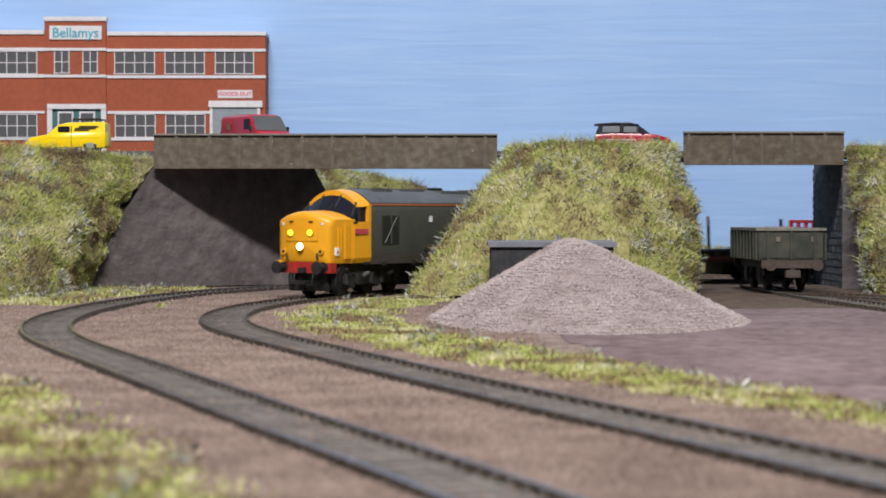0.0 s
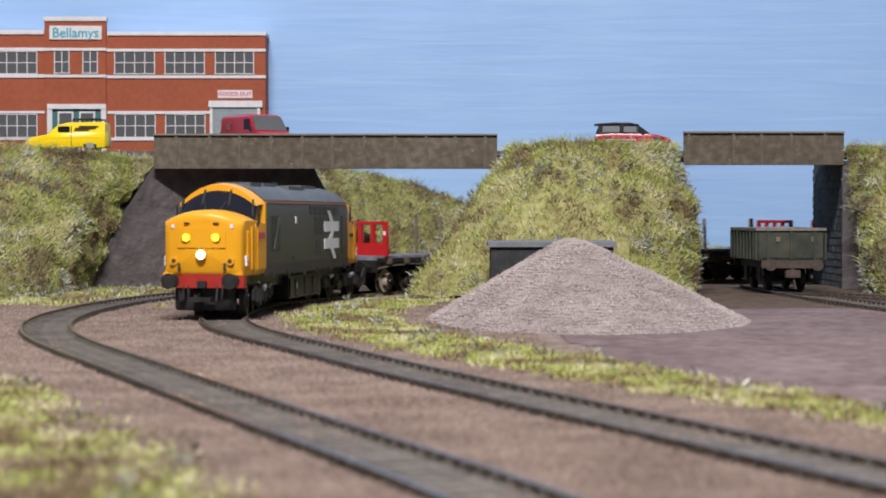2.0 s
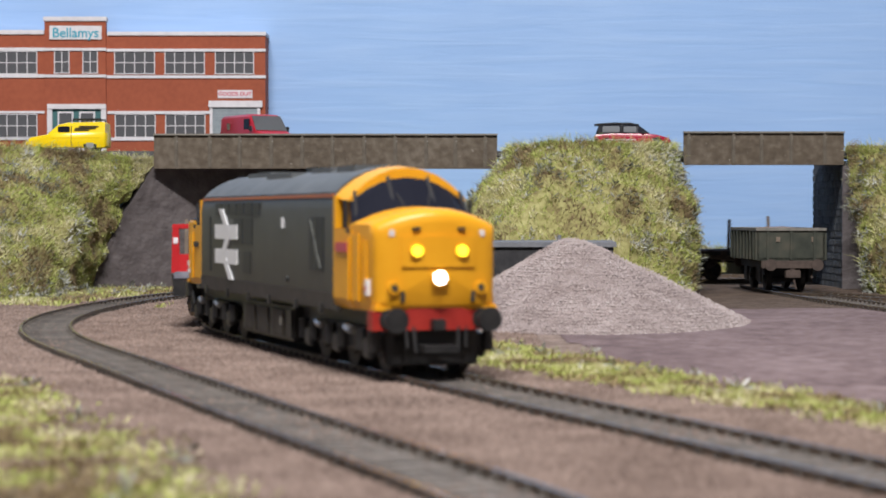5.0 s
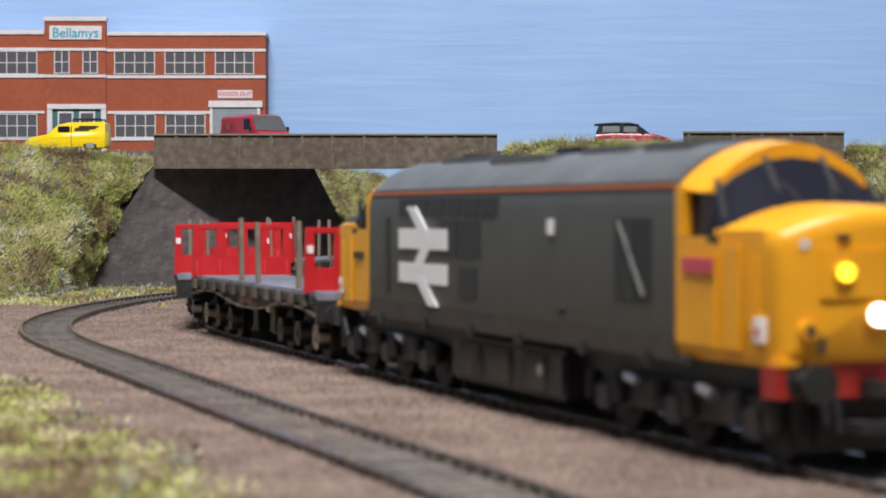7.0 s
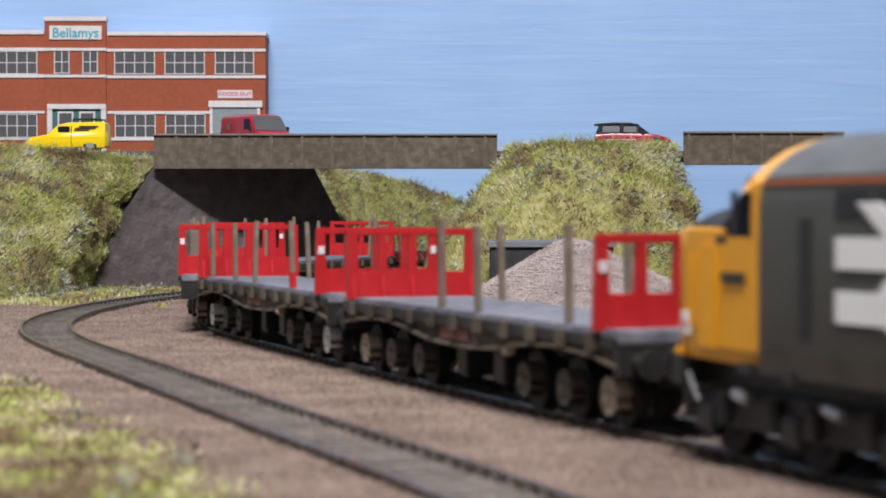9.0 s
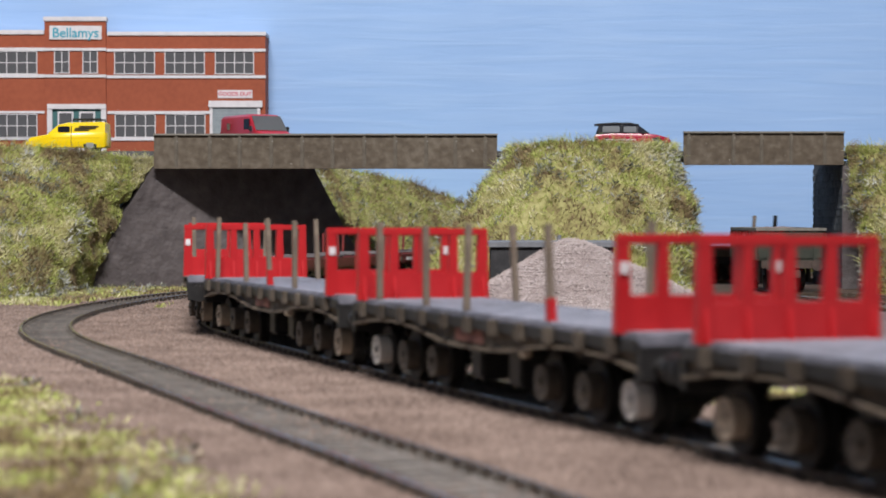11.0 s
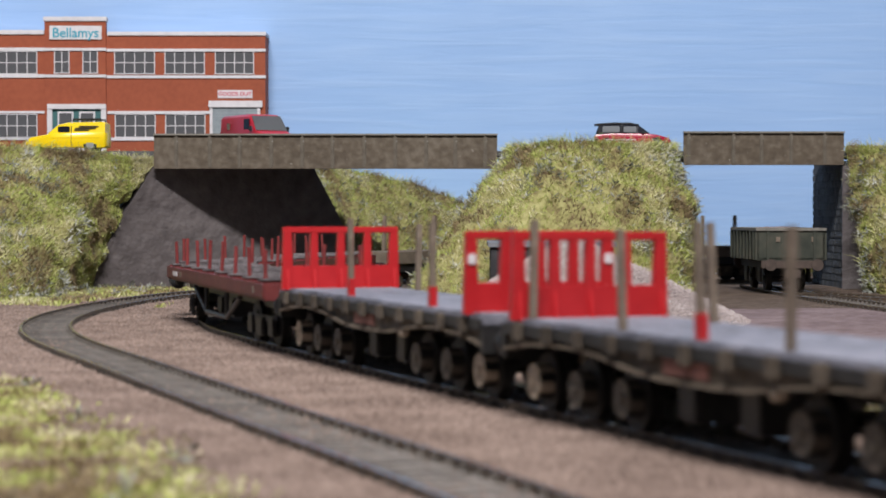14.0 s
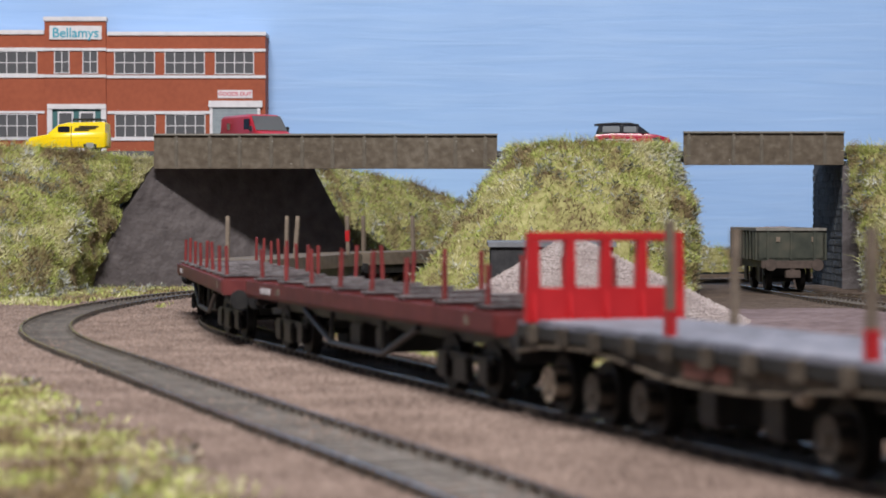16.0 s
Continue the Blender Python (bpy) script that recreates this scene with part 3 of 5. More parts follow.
def build_factory():
    """Low-relief brick works; local x to the right from its right end, z up from its foot."""
    k = 2.745                       # drawing units per millimetre
    fx = lambda px: (px - 470) / k
    fz = lambda py: (276 - py) / k
    f = empty("factory_building", "two-storey red brick factory front with white bands and sign", "building", at=mm(-114.4, 1345, 75.4))
    left = fx(-130)
    part("wall", boxed(left, 0, 0, 24, -4.2, fz(62)), M_BRICK, f)
    part("tower", boxed(fx(81), fx(189), -2.2, 3, -4.2, fz(38)), M_BRICK, f, "projecting central bay")
    bm = boxed(left, fx(79), -1.2, 25, fz(62), fz(54), bevel=0.3)
    part("coping", bm, M_WHITE, f, "white parapet coping")
    part("coping", boxed(fx(191), 0.5, -1.2, 25, fz(64), fz(57), bevel=0.3), M_WHITE, f, "white parapet coping")
    part("coping", boxed(fx(79), fx(191), -3.4, 4, fz(39), fz(31), bevel=0.3), M_WHITE, f, "white tower coping")
    for z0, z1 in ((91, 86), (138, 133)):
        part("band", boxed(left, fx(80.5), -1.0, 0.4, fz(z0), fz(z1 - 1)), M_WHITE, f)
        part("band", boxed(fx(80.5), fx(189.5), -3.2, -2.0, fz(z0), fz(z1)), M_WHITE, f)
        part("band", boxed(fx(189.5), 0.4, -1.0, 0.4, fz(z0 + 1), fz(z1 + 1)), M_WHITE, f)
    part("band", boxed(left, fx(80.5), -1.0, 0.4, fz(201), fz(197)), M_WHITE, f)
    part("band", boxed(fx(191), fx(372), -1.0, 0.4, fz(202), fz(197)), M_WHITE, f)
    part("band", boxed(left, fx(80.5), -1.0, 0.4, fz(248), fz(243)), M_WHITE, f)
    part("band", boxed(fx(191), fx(372), -1.0, 0.4, fz(249), fz(244)), M_WHITE, f)

    def window(x0, x1, y0, y1, cols, rows, front):
        w = part("window", boxed(fx(x0), fx(x1), front - 0.1, front + 0.5, fz(y1), fz(y0)), M_PANE, f, "grey glazed metal window")
        bm = bmesh.new()
        t = 0.55
        box(bm, fx(x0), fx(x0) + t, front - 0.7, front - 0.05, fz(y1), fz(y0))
        box(bm, fx(x1) - t, fx(x1), front - 0.7, front - 0.05, fz(y1), fz(y0))
        box(bm, fx(x0), fx(x1), front - 0.7, front - 0.05, fz(y0) - t, fz(y0))
        box(bm, fx(x0) - 0.3, fx(x1) + 0.3, front - 1.0, front - 0.05, fz(y1), fz(y1) + t)
        part("window_frame", bm, M_WHITE, w)
        bm = bmesh.new()
        for i in range(1, cols):
            x = fx(x0) + (fx(x1) - fx(x0)) * i / cols
            box(bm, x - 0.25, x + 0.25, front - 0.45, front - 0.05, fz(y1), fz(y0))
        for j in range(1, rows):
            z = fz(y1) + (fz(y0) - fz(y1)) * j / rows
            box(bm, fx(x0), fx(x1), front - 0.4, front - 0.06, z - 0.25, z + 0.25)
        part("glazing_grid", bm, M_WHITE, w)

    for x0, x1 in ((-92, -25), (-5, 67), (203, 275), (292, 363), (381, 450)):
        window(x0, x1, 91, 132, 4, 2, 0)
    for x0, x1 in ((98, 125), (148, 175)):
        window(x0, x1, 90, 131, 2, 2, -2.2)
    for x0, x1 in ((-92, -25), (-5, 67), (204, 276), (293, 364)):
        window(x0, x1, 202, 244, 4, 2, 0)
    # entrance
    part("door_surround", boxed(fx(86), fx(190), -4.6, -2.2, fz(194), fz(185), bevel=0.2), M_WHITE, f)
    for x0, x1 in ((86, 95), (181, 190)):
        part("door_post", boxed(fx(x0), fx(x1), -4.2, -2.2, 0, fz(194)), M_WHITE, f)
    part("entrance_recess", boxed(fx(95), fx(181), -2.4, -2.0, 0, fz(194)), plain("teal_door_paint", (0.04, 0.13, 0.13), 0.5), f, "dark teal doorway")
    for x0, x1 in ((104, 132), (142, 170)):
        d = part("door", boxed(fx(x0), fx(x1), -2.9, -2.4, 0, fz(198)), M_WHITE, f, "white glazed door")
        part("door_pane", boxed(fx(x0 + 3), fx(x1 - 3), -3.1, -2.8, fz(245), fz(201)), M_PANE, d)
    # goods door
    part("lintel", boxed(fx(370), fx(465), -2.6, 0, fz(191), fz(179), bevel=0.3), M_WHITE, f)
    part("door_post", boxed(fx(372), fx(377), -1.6, 0, 0, fz(191)), M_WHITE, f)
    part("door_post", boxed(fx(456), fx(461), -1.6, 0, 0, fz(191)), M_WHITE, f)
    sh = part("roller_door", boxed(fx(377), fx(456), -0.4, 0.3, 0, fz(191)), M_SHUTTER, f, "grey slatted roller door")
    for i in range(15):
        z = i * 2.05
        part("slat", boxed(fx(377) + 0.1, fx(456) - 0.1, -0.9, -0.3, z + 0.15, z + 1.85, bevel=0.12), M_SHUTTER, sh)
    s = part("sign_board", boxed(fx(90), fx(182), -3.2, -2.1, fz(71), fz(47)), M_WHITE, f, "white sign board with blue lettering")
    words("lettering", "Bellamys", 8.6, M_SIGNBLUE, s, mm((fx(90) + fx(182)) / 2, -3.35, (fz(71) + fz(47)) / 2 - 0.4, 90, 0, 0))
    s = part("sign_board", boxed(fx(386), fx(447), -0.9, 0, fz(174), fz(160)), M_WHITE, f, "white sign board with red lettering")
    words("lettering", "GOODS OUT", 3.55, M_SIGNRED, s, mm((fx(386) + fx(447)) / 2, -1.05, (fz(174) + fz(160)) / 2, 90, 0, 0))


build_factory()


def build_pile():
    bm = bmesh.new()
    n, m = 96, 40
    cx, cy = 48, 788
    grid = []
    for j in range(m + 1):
        r = j / m
        row = []
        for i in range(n):
            a = 2 * math.pi * i / n
            rx = 54 if math.cos(a) < 0 else 66
            ry = 112 if math.sin(a) < 0 else 66
            x, y = cx + math.cos(a) * rx * r, cy + math.sin(a) * ry * r
            h = 30.0 * (1 - math.sqrt(r * r + 0.004)) * (1 + 0.05 * math.sin(a * 3 + 1) * r)
            h += 0.9 * noise.noise(Vector((x * 0.08, y * 0.08, 0))) * (1 - r * 0.4) + 0.4 * noise.noise(Vector((x * 0.5, y * 0.5, 4)))
            row.append((x, y, h - 2.4 * r))
        grid.append(row)
    loft(bm, grid, cap=False)
    pile = tagged(part("spoil_mound", bm, M_PILE, smooth=True), "conical heap of pinkish grey stone dust", "gravel pile")
    rnd = random.Random(8)
    verts, faces = [], []
    for _ in range(26000):
        r, a = rnd.random() ** 0.6, rnd.uniform(0, 2 * math.pi)
        jj, ii = min(m, int(r * m)), int(a / (2 * math.pi) * n) % n
        c = Vector(grid[jj][ii]) + Vector((rnd.uniform(-2, 2), rnd.uniform(-2, 2), 0.1))
        w = rnd.uniform(0.2, 0.55) * (1.5 if rnd.random() < 0.04 else 1)
        k = len(verts)
        for d in ((w, 0, 0), (-w * 0.5, w, 0), (-w * 0.6, -w, 0), (0, 0, w * 1.2)):
            q = c + Vector(d)
            verts.append((q.x * MM, q.y * MM, q.z * MM))
        faces += [(k, k + 1, k + 3), (k + 1, k + 2, k + 3), (k + 2, k, k + 3)]
    me = bpy.data.meshes.new("stone_scatter")
    me.from_pydata(verts, [], faces)
    me.materials.append(leaf_material("stone_chip", [(0.13, 0.10, 0.09), (0.26, 0.21, 0.195), (0.36, 0.30, 0.285), (0.46, 0.40, 0.38), (0.75, 0.71, 0.68)], 0.95, (0.25, 0.5)))
    ob = new("stone_scatter", me)
    ob.parent, ob["kind"] = pile, "stuff"


build_pile()


def build_hut():
    h = empty("lineside_hut", "low dark lineside hut with grey felt roof", "hut", at=mm(48, 930, -1))
    w, d = 27, 12
    part("wall", boxed(-w, w, -d, d, -1, 24.3), M_HUT, h)
    for i in range(18):
        x = -w + 1.5 + i * 3.0
        part("board", boxed(x - 1.35, x + 1.35, -d - 0.35, -d, -0.5, 24.0, bevel=0.1), M_HUT, h)
    bm = bmesh.new()
    extrude(bm, [(-d - 1.6, 24.3), (d + 1.6, 25.6), (d + 1.6, 27.0), (-d - 1.6, 26.4)], -w - 1.2, w + 1.2, "x")
    part("roof", bm, M_HUTROOF, h, "grey felt roof")
    part("chimney", rod(bmesh.new(), (4, 2, 25), (4, 2, 29.5), 0.9, 10), M_HUTROOF, h)


build_hut()


def verge(x, y):
    """Beside the main line on the yard side."""
    ds = np.hypot(MAIN.xs - x, MAIN.ys - y)
    i = int(ds.argmin())
    d = float(ds[i])
    h = MAIN.hs[i]
    side = -(x - MAIN.xs[i]) * math.sin(h) + (y - MAIN.ys[i]) * math.cos(h)
    if side > 0:
        return 0
    near = 22 + 14 * min(1.0, max(0.0, (560 - y) / 150)) + 6 * noise.noise(Vector((x * 0.05, y * 0.05, 0)))
    far = 66 + 8 * noise.noise(Vector((x * 0.06, y * 0.06, 5)))
    if not near < d < far or y > 1030:
        return 0
    return min(1.0, 0.08 + (d - near) / 20, 0.08 + (far - d) / 16) * (0.25 + 0.55 * (noise.noise(Vector((x * 0.04, y * 0.04, 8))) > -0.25) + 0.2 * (noise.noise(Vector((x * 0.11, y * 0.11, 4))) > 0.1))


def corner(x, y):
    """The near corner outside the outer track."""
    d = OUTER.gap(x, y)
    if x > OUTER.at(0)[0] - 0.34 * (y - 287):
        return 0
    n = noise.noise(Vector((x * 0.035, y * 0.035, 2)))
    return min(0.9, max(0.0, (d - 26 - 12 * n) / 18)) * (1.0 if n > -0.3 else 0.4)


def build_yard():
    """The muddy yard and the brown earth round the siding."""
    def sheet(name, outline_fn, z, mat, label, x0, x1, y0, y1, step=6):
        bm = bmesh.new()
        vs = {}
        for x in np.arange(x0, x1, step):
            for y in np.arange(y0, y1, step):
                if not outline_fn(x + step / 2, y + step / 2):
                    continue
                q = []
                for a, b in ((x, y), (x + step, y), (x + step, y + step), (x, y + step)):
                    if (a, b) not in vs:
                        vs[(a, b)] = bm.verts.new((a, b, z + 0.06 * noise.noise(Vector((a * 0.06, b * 0.06, 9))) + ground_height(a, b)))
                    q.append(vs[(a, b)])
                bm.faces.new(q)
        tagged(part(name, bm, mat, smooth=True), label, "ground", kind="structure")

    def yard(x, y):
        sx = x + 8 * noise.noise(Vector((x * 0.03, y * 0.03, 0)))
        return sx > 42 and y < 870 + 14 * noise.noise(Vector((x * 0.05, 0, 1))) and MAIN.gap(x, y) > 58 + 5 * noise.noise(Vector((x * 0.1, y * 0.1, 2)))
    sheet("yard", yard, -1.60, M_YARD, "purple-brown dried mud yard surface", 30, 420, 380, 900, 4)

    sheet("turf", lambda x, y: verge(x, y) > 0.25, -1.52, M_TURF, "olive turf under the grass verge", -70, 290, 330, 1030, 4)

    sheet("corner_turf", lambda x, y: corner(x, y) > 0.45, -1.55, M_TURF, "olive turf in the near corner", -170, 0, 220, 500, 4)

    def earth(x, y):
        return MAIN.gap(x, y) > (13 if y > 900 else 36) and OUTER.gap(x, y) > 13 and (x > -8 or y > 1000) and y > 700 + 12 * noise.noise(Vector((x * 0.05, y * 0.05, 3)))
    sheet("earth", earth, -1.68, M_EARTH, "dark brown earth round the siding and under the bridges", -60, 420, 680, 1370, 6)


build_yard()


def ground_grass(name, label, test, region, count, blade, leafy, seed, lift=0.0):
    rnd = random.Random(seed)
    spots, leaves = [], []
    x0, x1, y0, y1 = region
    tries = 0
    while len(spots) < count and tries < count * 30:
        tries += 1
        x, y = rnd.uniform(x0, x1), rnd.uniform(y0, y1)
        v = test(x, y)
        if v > 0 and rnd.random() < v:
            n = noise.noise(Vector((x * 0.07, y * 0.07, seed)))
            spots.append(((x, y, -1.6 + lift * max(0, n + 0.3)), (0, 0, 1)))
            if len(leaves) < leafy and n > 0.05:
                leaves.append(((x, y, 0.4), (0, 0, 1)))
    g = empty(name, label, "grass", kind="stuff")
    blades("grass", spots, M_GRASS, g, blade, 0.22, "pale green static grass", seed=seed, lean=1.1)
    clumps("leaf_scatter", leaves, M_FOLIAGE, g, 1.0, "grey-green leafy scatter", seed=seed + 1)
    twigs("twig_tuft", leaves[::2], g, 2.6, seed + 2)


ground_grass("verge_grass", "strip of tufted pale grass between track and yard", verge, (-70, 290, 330, 1030), 42000, 2.4, 90, 31, 0.6)
ground_grass("corner_grass", "patch of short grass by the outer track", corner,
             (-170, 0, 225, 500), 40000, 2.1, 40, 32, 0.8)
ground_grass("bank_foot_grass", "dry straw grass along the foot of the banks", lambda x, y: 1.0 if ((OUTER.gap(x, y) > 22 and x < -118 and 900 < y + 0.4 * (x + 180) < 1118) ) else 0,
             (-230, -115, 850, 1110), 9000, 3.0, 120, 33, 0.6)


def build_grains():
    """Loose grains of ballast over the ground round the tracks."""
    rnd = random.Random(77)
    verts, faces = [], []
    n = 0
    while n < 90000:
        y = 260 + 760 * rnd.random() ** 1.3
        x = rnd.uniform(-0.225, 0.225) * y
        if MAIN.gap(x, y) < 10 or OUTER.gap(x, y) < 10:
            if rnd.random() < 0.8:
                continue
        elif verge(x, y) > 0.3 or (MAIN.gap(x, y) > 60 and x > 30):
            continue
        n += 1
        w = rnd.uniform(0.28, 0.8)
        c = Vector((x, y, ground_height(x, y) - 1.75))
        k = len(verts)
        a = rnd.uniform(0, 6.28)
        for i in range(3):
            verts.append(((c.x + math.cos(a + i * 2.09) * w) * MM, (c.y + math.sin(a + i * 2.09) * w) * MM, (c.z - 0.1) * MM))
        verts.append(((c.x + rnd.uniform(-0.2, 0.2)) * MM, c.y * MM, (c.z + w * rnd.uniform(0.5, 1.1)) * MM))
        faces += [(k, k + 1, k + 3), (k + 1, k + 2, k + 3), (k + 2, k, k + 3)]
    me = bpy.data.meshes.new("ballast_grain")
    me.from_pydata(verts, [], faces)
    me.materials.append(leaf_material("ballast_stones", [(0.08, 0.055, 0.045), (0.20, 0.145, 0.12), (0.32, 0.24, 0.20), (0.58, 0.46, 0.40)], 0.95, (0.12, 0.3)))
    tagged(new("ballast_grain", me), "loose tan ballast grains scattered over the board", "ballast", kind="stuff")


build_grains()


# ---- rolling stock: x forward, y to its left, z up from the rail top ----
def wheel_pair(parent, x, r, face_mat, reach=9.9):
    """One axle with its two wheels as a single turning part; the spoked faces have their own colour."""
    bm = bmesh.new()
    rod(bm, (0, -reach, 0), (0, reach, 0), 0.7, 8)
    for sgn in (-1, 1):
        rod(bm, (0, sgn * 7.0, 0), (0, sgn * 7.7, 0), r + 0.6, 20)
        rod(bm, (0, sgn * 7.7, 0), (0, sgn * 9.6, 0), r, 20)
    dark = len(bm.faces)
    f = r * 0.6
    for sgn in (-1, 1):
        rod(bm, (0, sgn * 9.4, 0), (0, sgn * reach, 0), f, 20)
        rod(bm, (0, sgn * reach, 0), (0, sgn * (reach + 0.5), 0), f * 0.3, 10)
    light = len(bm.faces)
    for sgn in (-1, 1):
        for k in range(5):
            a = math.pi * 2 * k / 5
            c = (math.cos(a) * f * 0.62, math.sin(a) * f * 0.62)
            rod(bm, (c[0], sgn * (reach - 0.1), c[1]), (c[0], sgn * (reach + 0.06), c[1]), f * 0.12, 8)
    bm.faces.ensure_lookup_table()
    for i in range(dark, light):
        bm.faces[i].material_index = 1
    pair = part("wheelset", bm, M_WHEELB, parent, at=mm(x, 0, r))
    pair.data.materials.append(face_mat)
    return pair


def buffer(parent, x, y, z, sgn, mat=None, r=3.0):
    bm = bmesh.new()
    rod(bm, (0, 0, 0), (sgn * 4.2, 0, 0), 1.5, 12)
    rod(bm, (sgn * 4.0, 0, 0), (sgn * 6.0, 0, 0), 0.9, 10)
    rod(bm, (sgn * 6.0, 0, 0), (sgn * 6.9, 0, 0), r, 18)
    return part("buffer", bm, mat or M_BLACK, parent, at=mm(x, y, z))


def body_ring(x, half=16.5, low=14.4, gutter=41.8, top=49.4, bow=1.5):
    """Cross-section of the engine: straight sides and an arched roof."""
    pts = [(x, -half + 0.8, low), (x, -half, low + 3), (x, -half, gutter - 3), (x, -half + 0.35, gutter)]
    n = 12
    for i in range(1, n):
        a = math.pi * i / n
        pts.append((x, -math.cos(a) * (half - 0.35), gutter + (top - gutter) * math.sin(a) ** bow))
    pts += [(x, half - 0.35, gutter), (x, half, gutter - 3), (x, half, low + 3), (x, half - 0.8, low)]
    return pts


def nose_ring(x, half, low, side_top, top):
    pts = [(x, -half + 0.6, low), (x, -half, low + 2), (x, -half, side_top - 2.5)]
    n = 12
    for i in range(0, n + 1):
        a = math.pi * i / n
        pts.append((x, -math.cos(a) * half, side_top + (top - side_top) * math.sin(a) ** 1.9 if 0 < i < n else side_top))
    pts += [(x, half, side_top - 2.5), (x, half, low + 2), (x, half - 0.6, low)]
    return pts


def build_engine():
    e = empty("diesel_locomotive", "grey and yellow model diesel locomotive with lit lamps", "locomotive")
    # body sides and roof
    bm = bmesh.new()
    loft(bm, [body_ring(x) for x in (-80.3, -40, 0, 40, 80.3)])
    part("body", bm, M_BODY, e, "dark olive-grey body side", smooth=True)
    bm = bmesh.new()
    ring = lambda x: [(p[0], p[1] * 1.0, p[2] + 0.35) for p in body_ring(x)[4:15]] + [(x, 12.0, 43), (x, -12.0, 43)]
    loft(bm, [ring(x) for x in (-79.5, -40, 0, 40, 79.5)])
    part("roof", bm, M_ROOF, e, "weathered grey roof", smooth=True)
    for sgn in (-1, 1):
        part("orange_line", boxed(-79, 79, sgn * 16.05 - 0.35, sgn * 16.05 + 0.35, 41.9, 42.7), M_ORANGE, e)
        part("skirt", boxed(-80, 80, sgn * 16.4 - 0.35, sgn * 16.4 + 0.35, 14.2, 18.4, bevel=0.1), M_SKIRT, e, "dusty brown lower body side")
    # roof panels and fan grille
    for x0, x1, y0, y1 in ((-60, -30, -6, 6), (-22, 8, -9, -3), (-22, 8, 3, 9), (18, 40, -6, 6), (48, 66, -7, 7)):
        part("roof_panel", boxed(x0, x1, y0, y1, 47.0, 50.2 if abs(y0 + y1) < 1 else 49.4, bevel=0.25), M_ROOF, e)
    part("roof_fan", rod(bmesh.new(), (-45, 0, 49.8), (-45, 0, 50.6), 6.0, 24), M_GRILLE, e, "round dark fan grille")
    part("exhaust", boxed(-5, 5, -1.5, 1.5, 49.4, 51.0, bevel=0.2), M_GRILLE, e)
    for sgn in (-1, 1):
        y0, y1 = (16.35, 16.75) if sgn > 0 else (-16.75, -16.35)
        g = part("side_window", boxed(57, 71, y0, y1, 23.4, 37.0), M_GRILLE, e, "dark body-side grille window with a brace")
        bm = bmesh.new()
        rod(bm, (59, sgn * 16.85, 36.4), (69, sgn * 16.85, 24.0), 0.35, 6)
        rod(bm, (63.5, sgn * 16.85, 23.6), (63.5, sgn * 16.85, 36.8), 0.25, 6)
        part("brace", bm, M_BODY, g)
        for x0, x1, z0, z1 in ((-20, -8, 29, 36.5), (-32, -21, 29, 36.5), (-20, -10, 20.5, 27)):
            part("side_grille", boxed(x0, x1, y0, y1, z0, z1), M_GRILLE, e)
        for i in range(6):
            x = -58 + i * 10.2
            part("louvre", boxed(x, x + 8.6, y0, y1, 37.4, 41.0), M_GRILLE, e, "dark cooling louvre")
        part("vertical_slot", boxed(-68, -65, y0, y1, 20, 37), M_GRILLE, e)
        # broad white double-bar emblem
        emblem = bmesh.new()
        yy = (16.7, 17.0) if sgn > 0 else (-17.0, -16.7)
        c = -42.0
        box(emblem, c - 15.5, c + 15.5, *yy, 30.2, 34.6)
        box(emblem, c - 15.5, c + 15.5, *yy, 22.8, 27.2)
        d = 1 if sgn < 0 else -1
        for (xa, za), (xb, zb) in (((c - d * 7, 39.3), (c + d * 2.6, 32.8)), ((c + d * 4, 32.0), (c - d * 4, 25.4)), ((c - d * 2.6, 24.6), (c + d * 7, 18.2))):
            extrude(emblem, [(xa - 2.9, za), (xa + 2.9, za), (xb + 2.9, zb), (xb - 2.9, zb)], yy[0] - 0.04, yy[1] + 0.04)
        part("emblem", emblem, M_DECAL, e, "large white barred emblem")
        part("data_panel", boxed(28, 30.5, *yy, 34.0, 36.8), M_DECAL, e)
        for x in (-70, -40, -12, 14, 44, 70):
            part("body_step", boxed(x - 1.3, x + 1.3, *((16.6, 17.4) if sgn > 0 else (-17.4, -16.6)), 13.0, 15.4, bevel=0.15), M_BLACK, e)
        part("body_bolt", rod(bmesh.new(), (34, sgn * 16.4, 20.5), (34, sgn * 17.1, 20.5), 0.8, 10), M_GRILLE, e)
    # the two ends
    for end in (1, -1):
        def F(pts):
            return [(end * a, b, c) for a, b, c in pts]
        bm = bmesh.new()
        ringa = lambda x, half: [(x, -half + 0.8, 15.0), (x, -half, 17.4), (x, -half, 34.2), (x, half, 34.2), (x, half, 17.4), (x, half - 0.8, 15.0)]
        loft(bm, [F(ringa(80.3, 16.55)), F(ringa(95.0, 16.2))])
        part("cab_side", bm, M_YELLOW, e, "bright yellow cab lower side")
        # cab roof arch
        bm = bmesh.new()
        top = lambda x, half, g, t: body_ring(x, half, 13.6, g, t, 1.75)[3:16]
        loft(bm, [F(top(80.2, 16.6, 41.8, 49.7) + [(80.2, 14.9, 41.4), (80.2, -14.9, 41.4)]), F(top(88.5, 15.4, 40.9, 49.1) + [(88.5, 13.6, 40.9), (88.5, -13.6, 40.9)])])
        part("cab_roof", bm, M_YELLOW, e, "yellow arched cab roof edge", smooth=True)
        for sgn in (-1, 1):
            part("cab_pillar", boxed(*sorted((end * 80.2, end * 82.3)), *sorted((sgn * 14.8, sgn * 16.6)), 34.0, 42.2), M_YELLOW, e)
        # windscreen and side windows as one glazed band
        bm = bmesh.new()
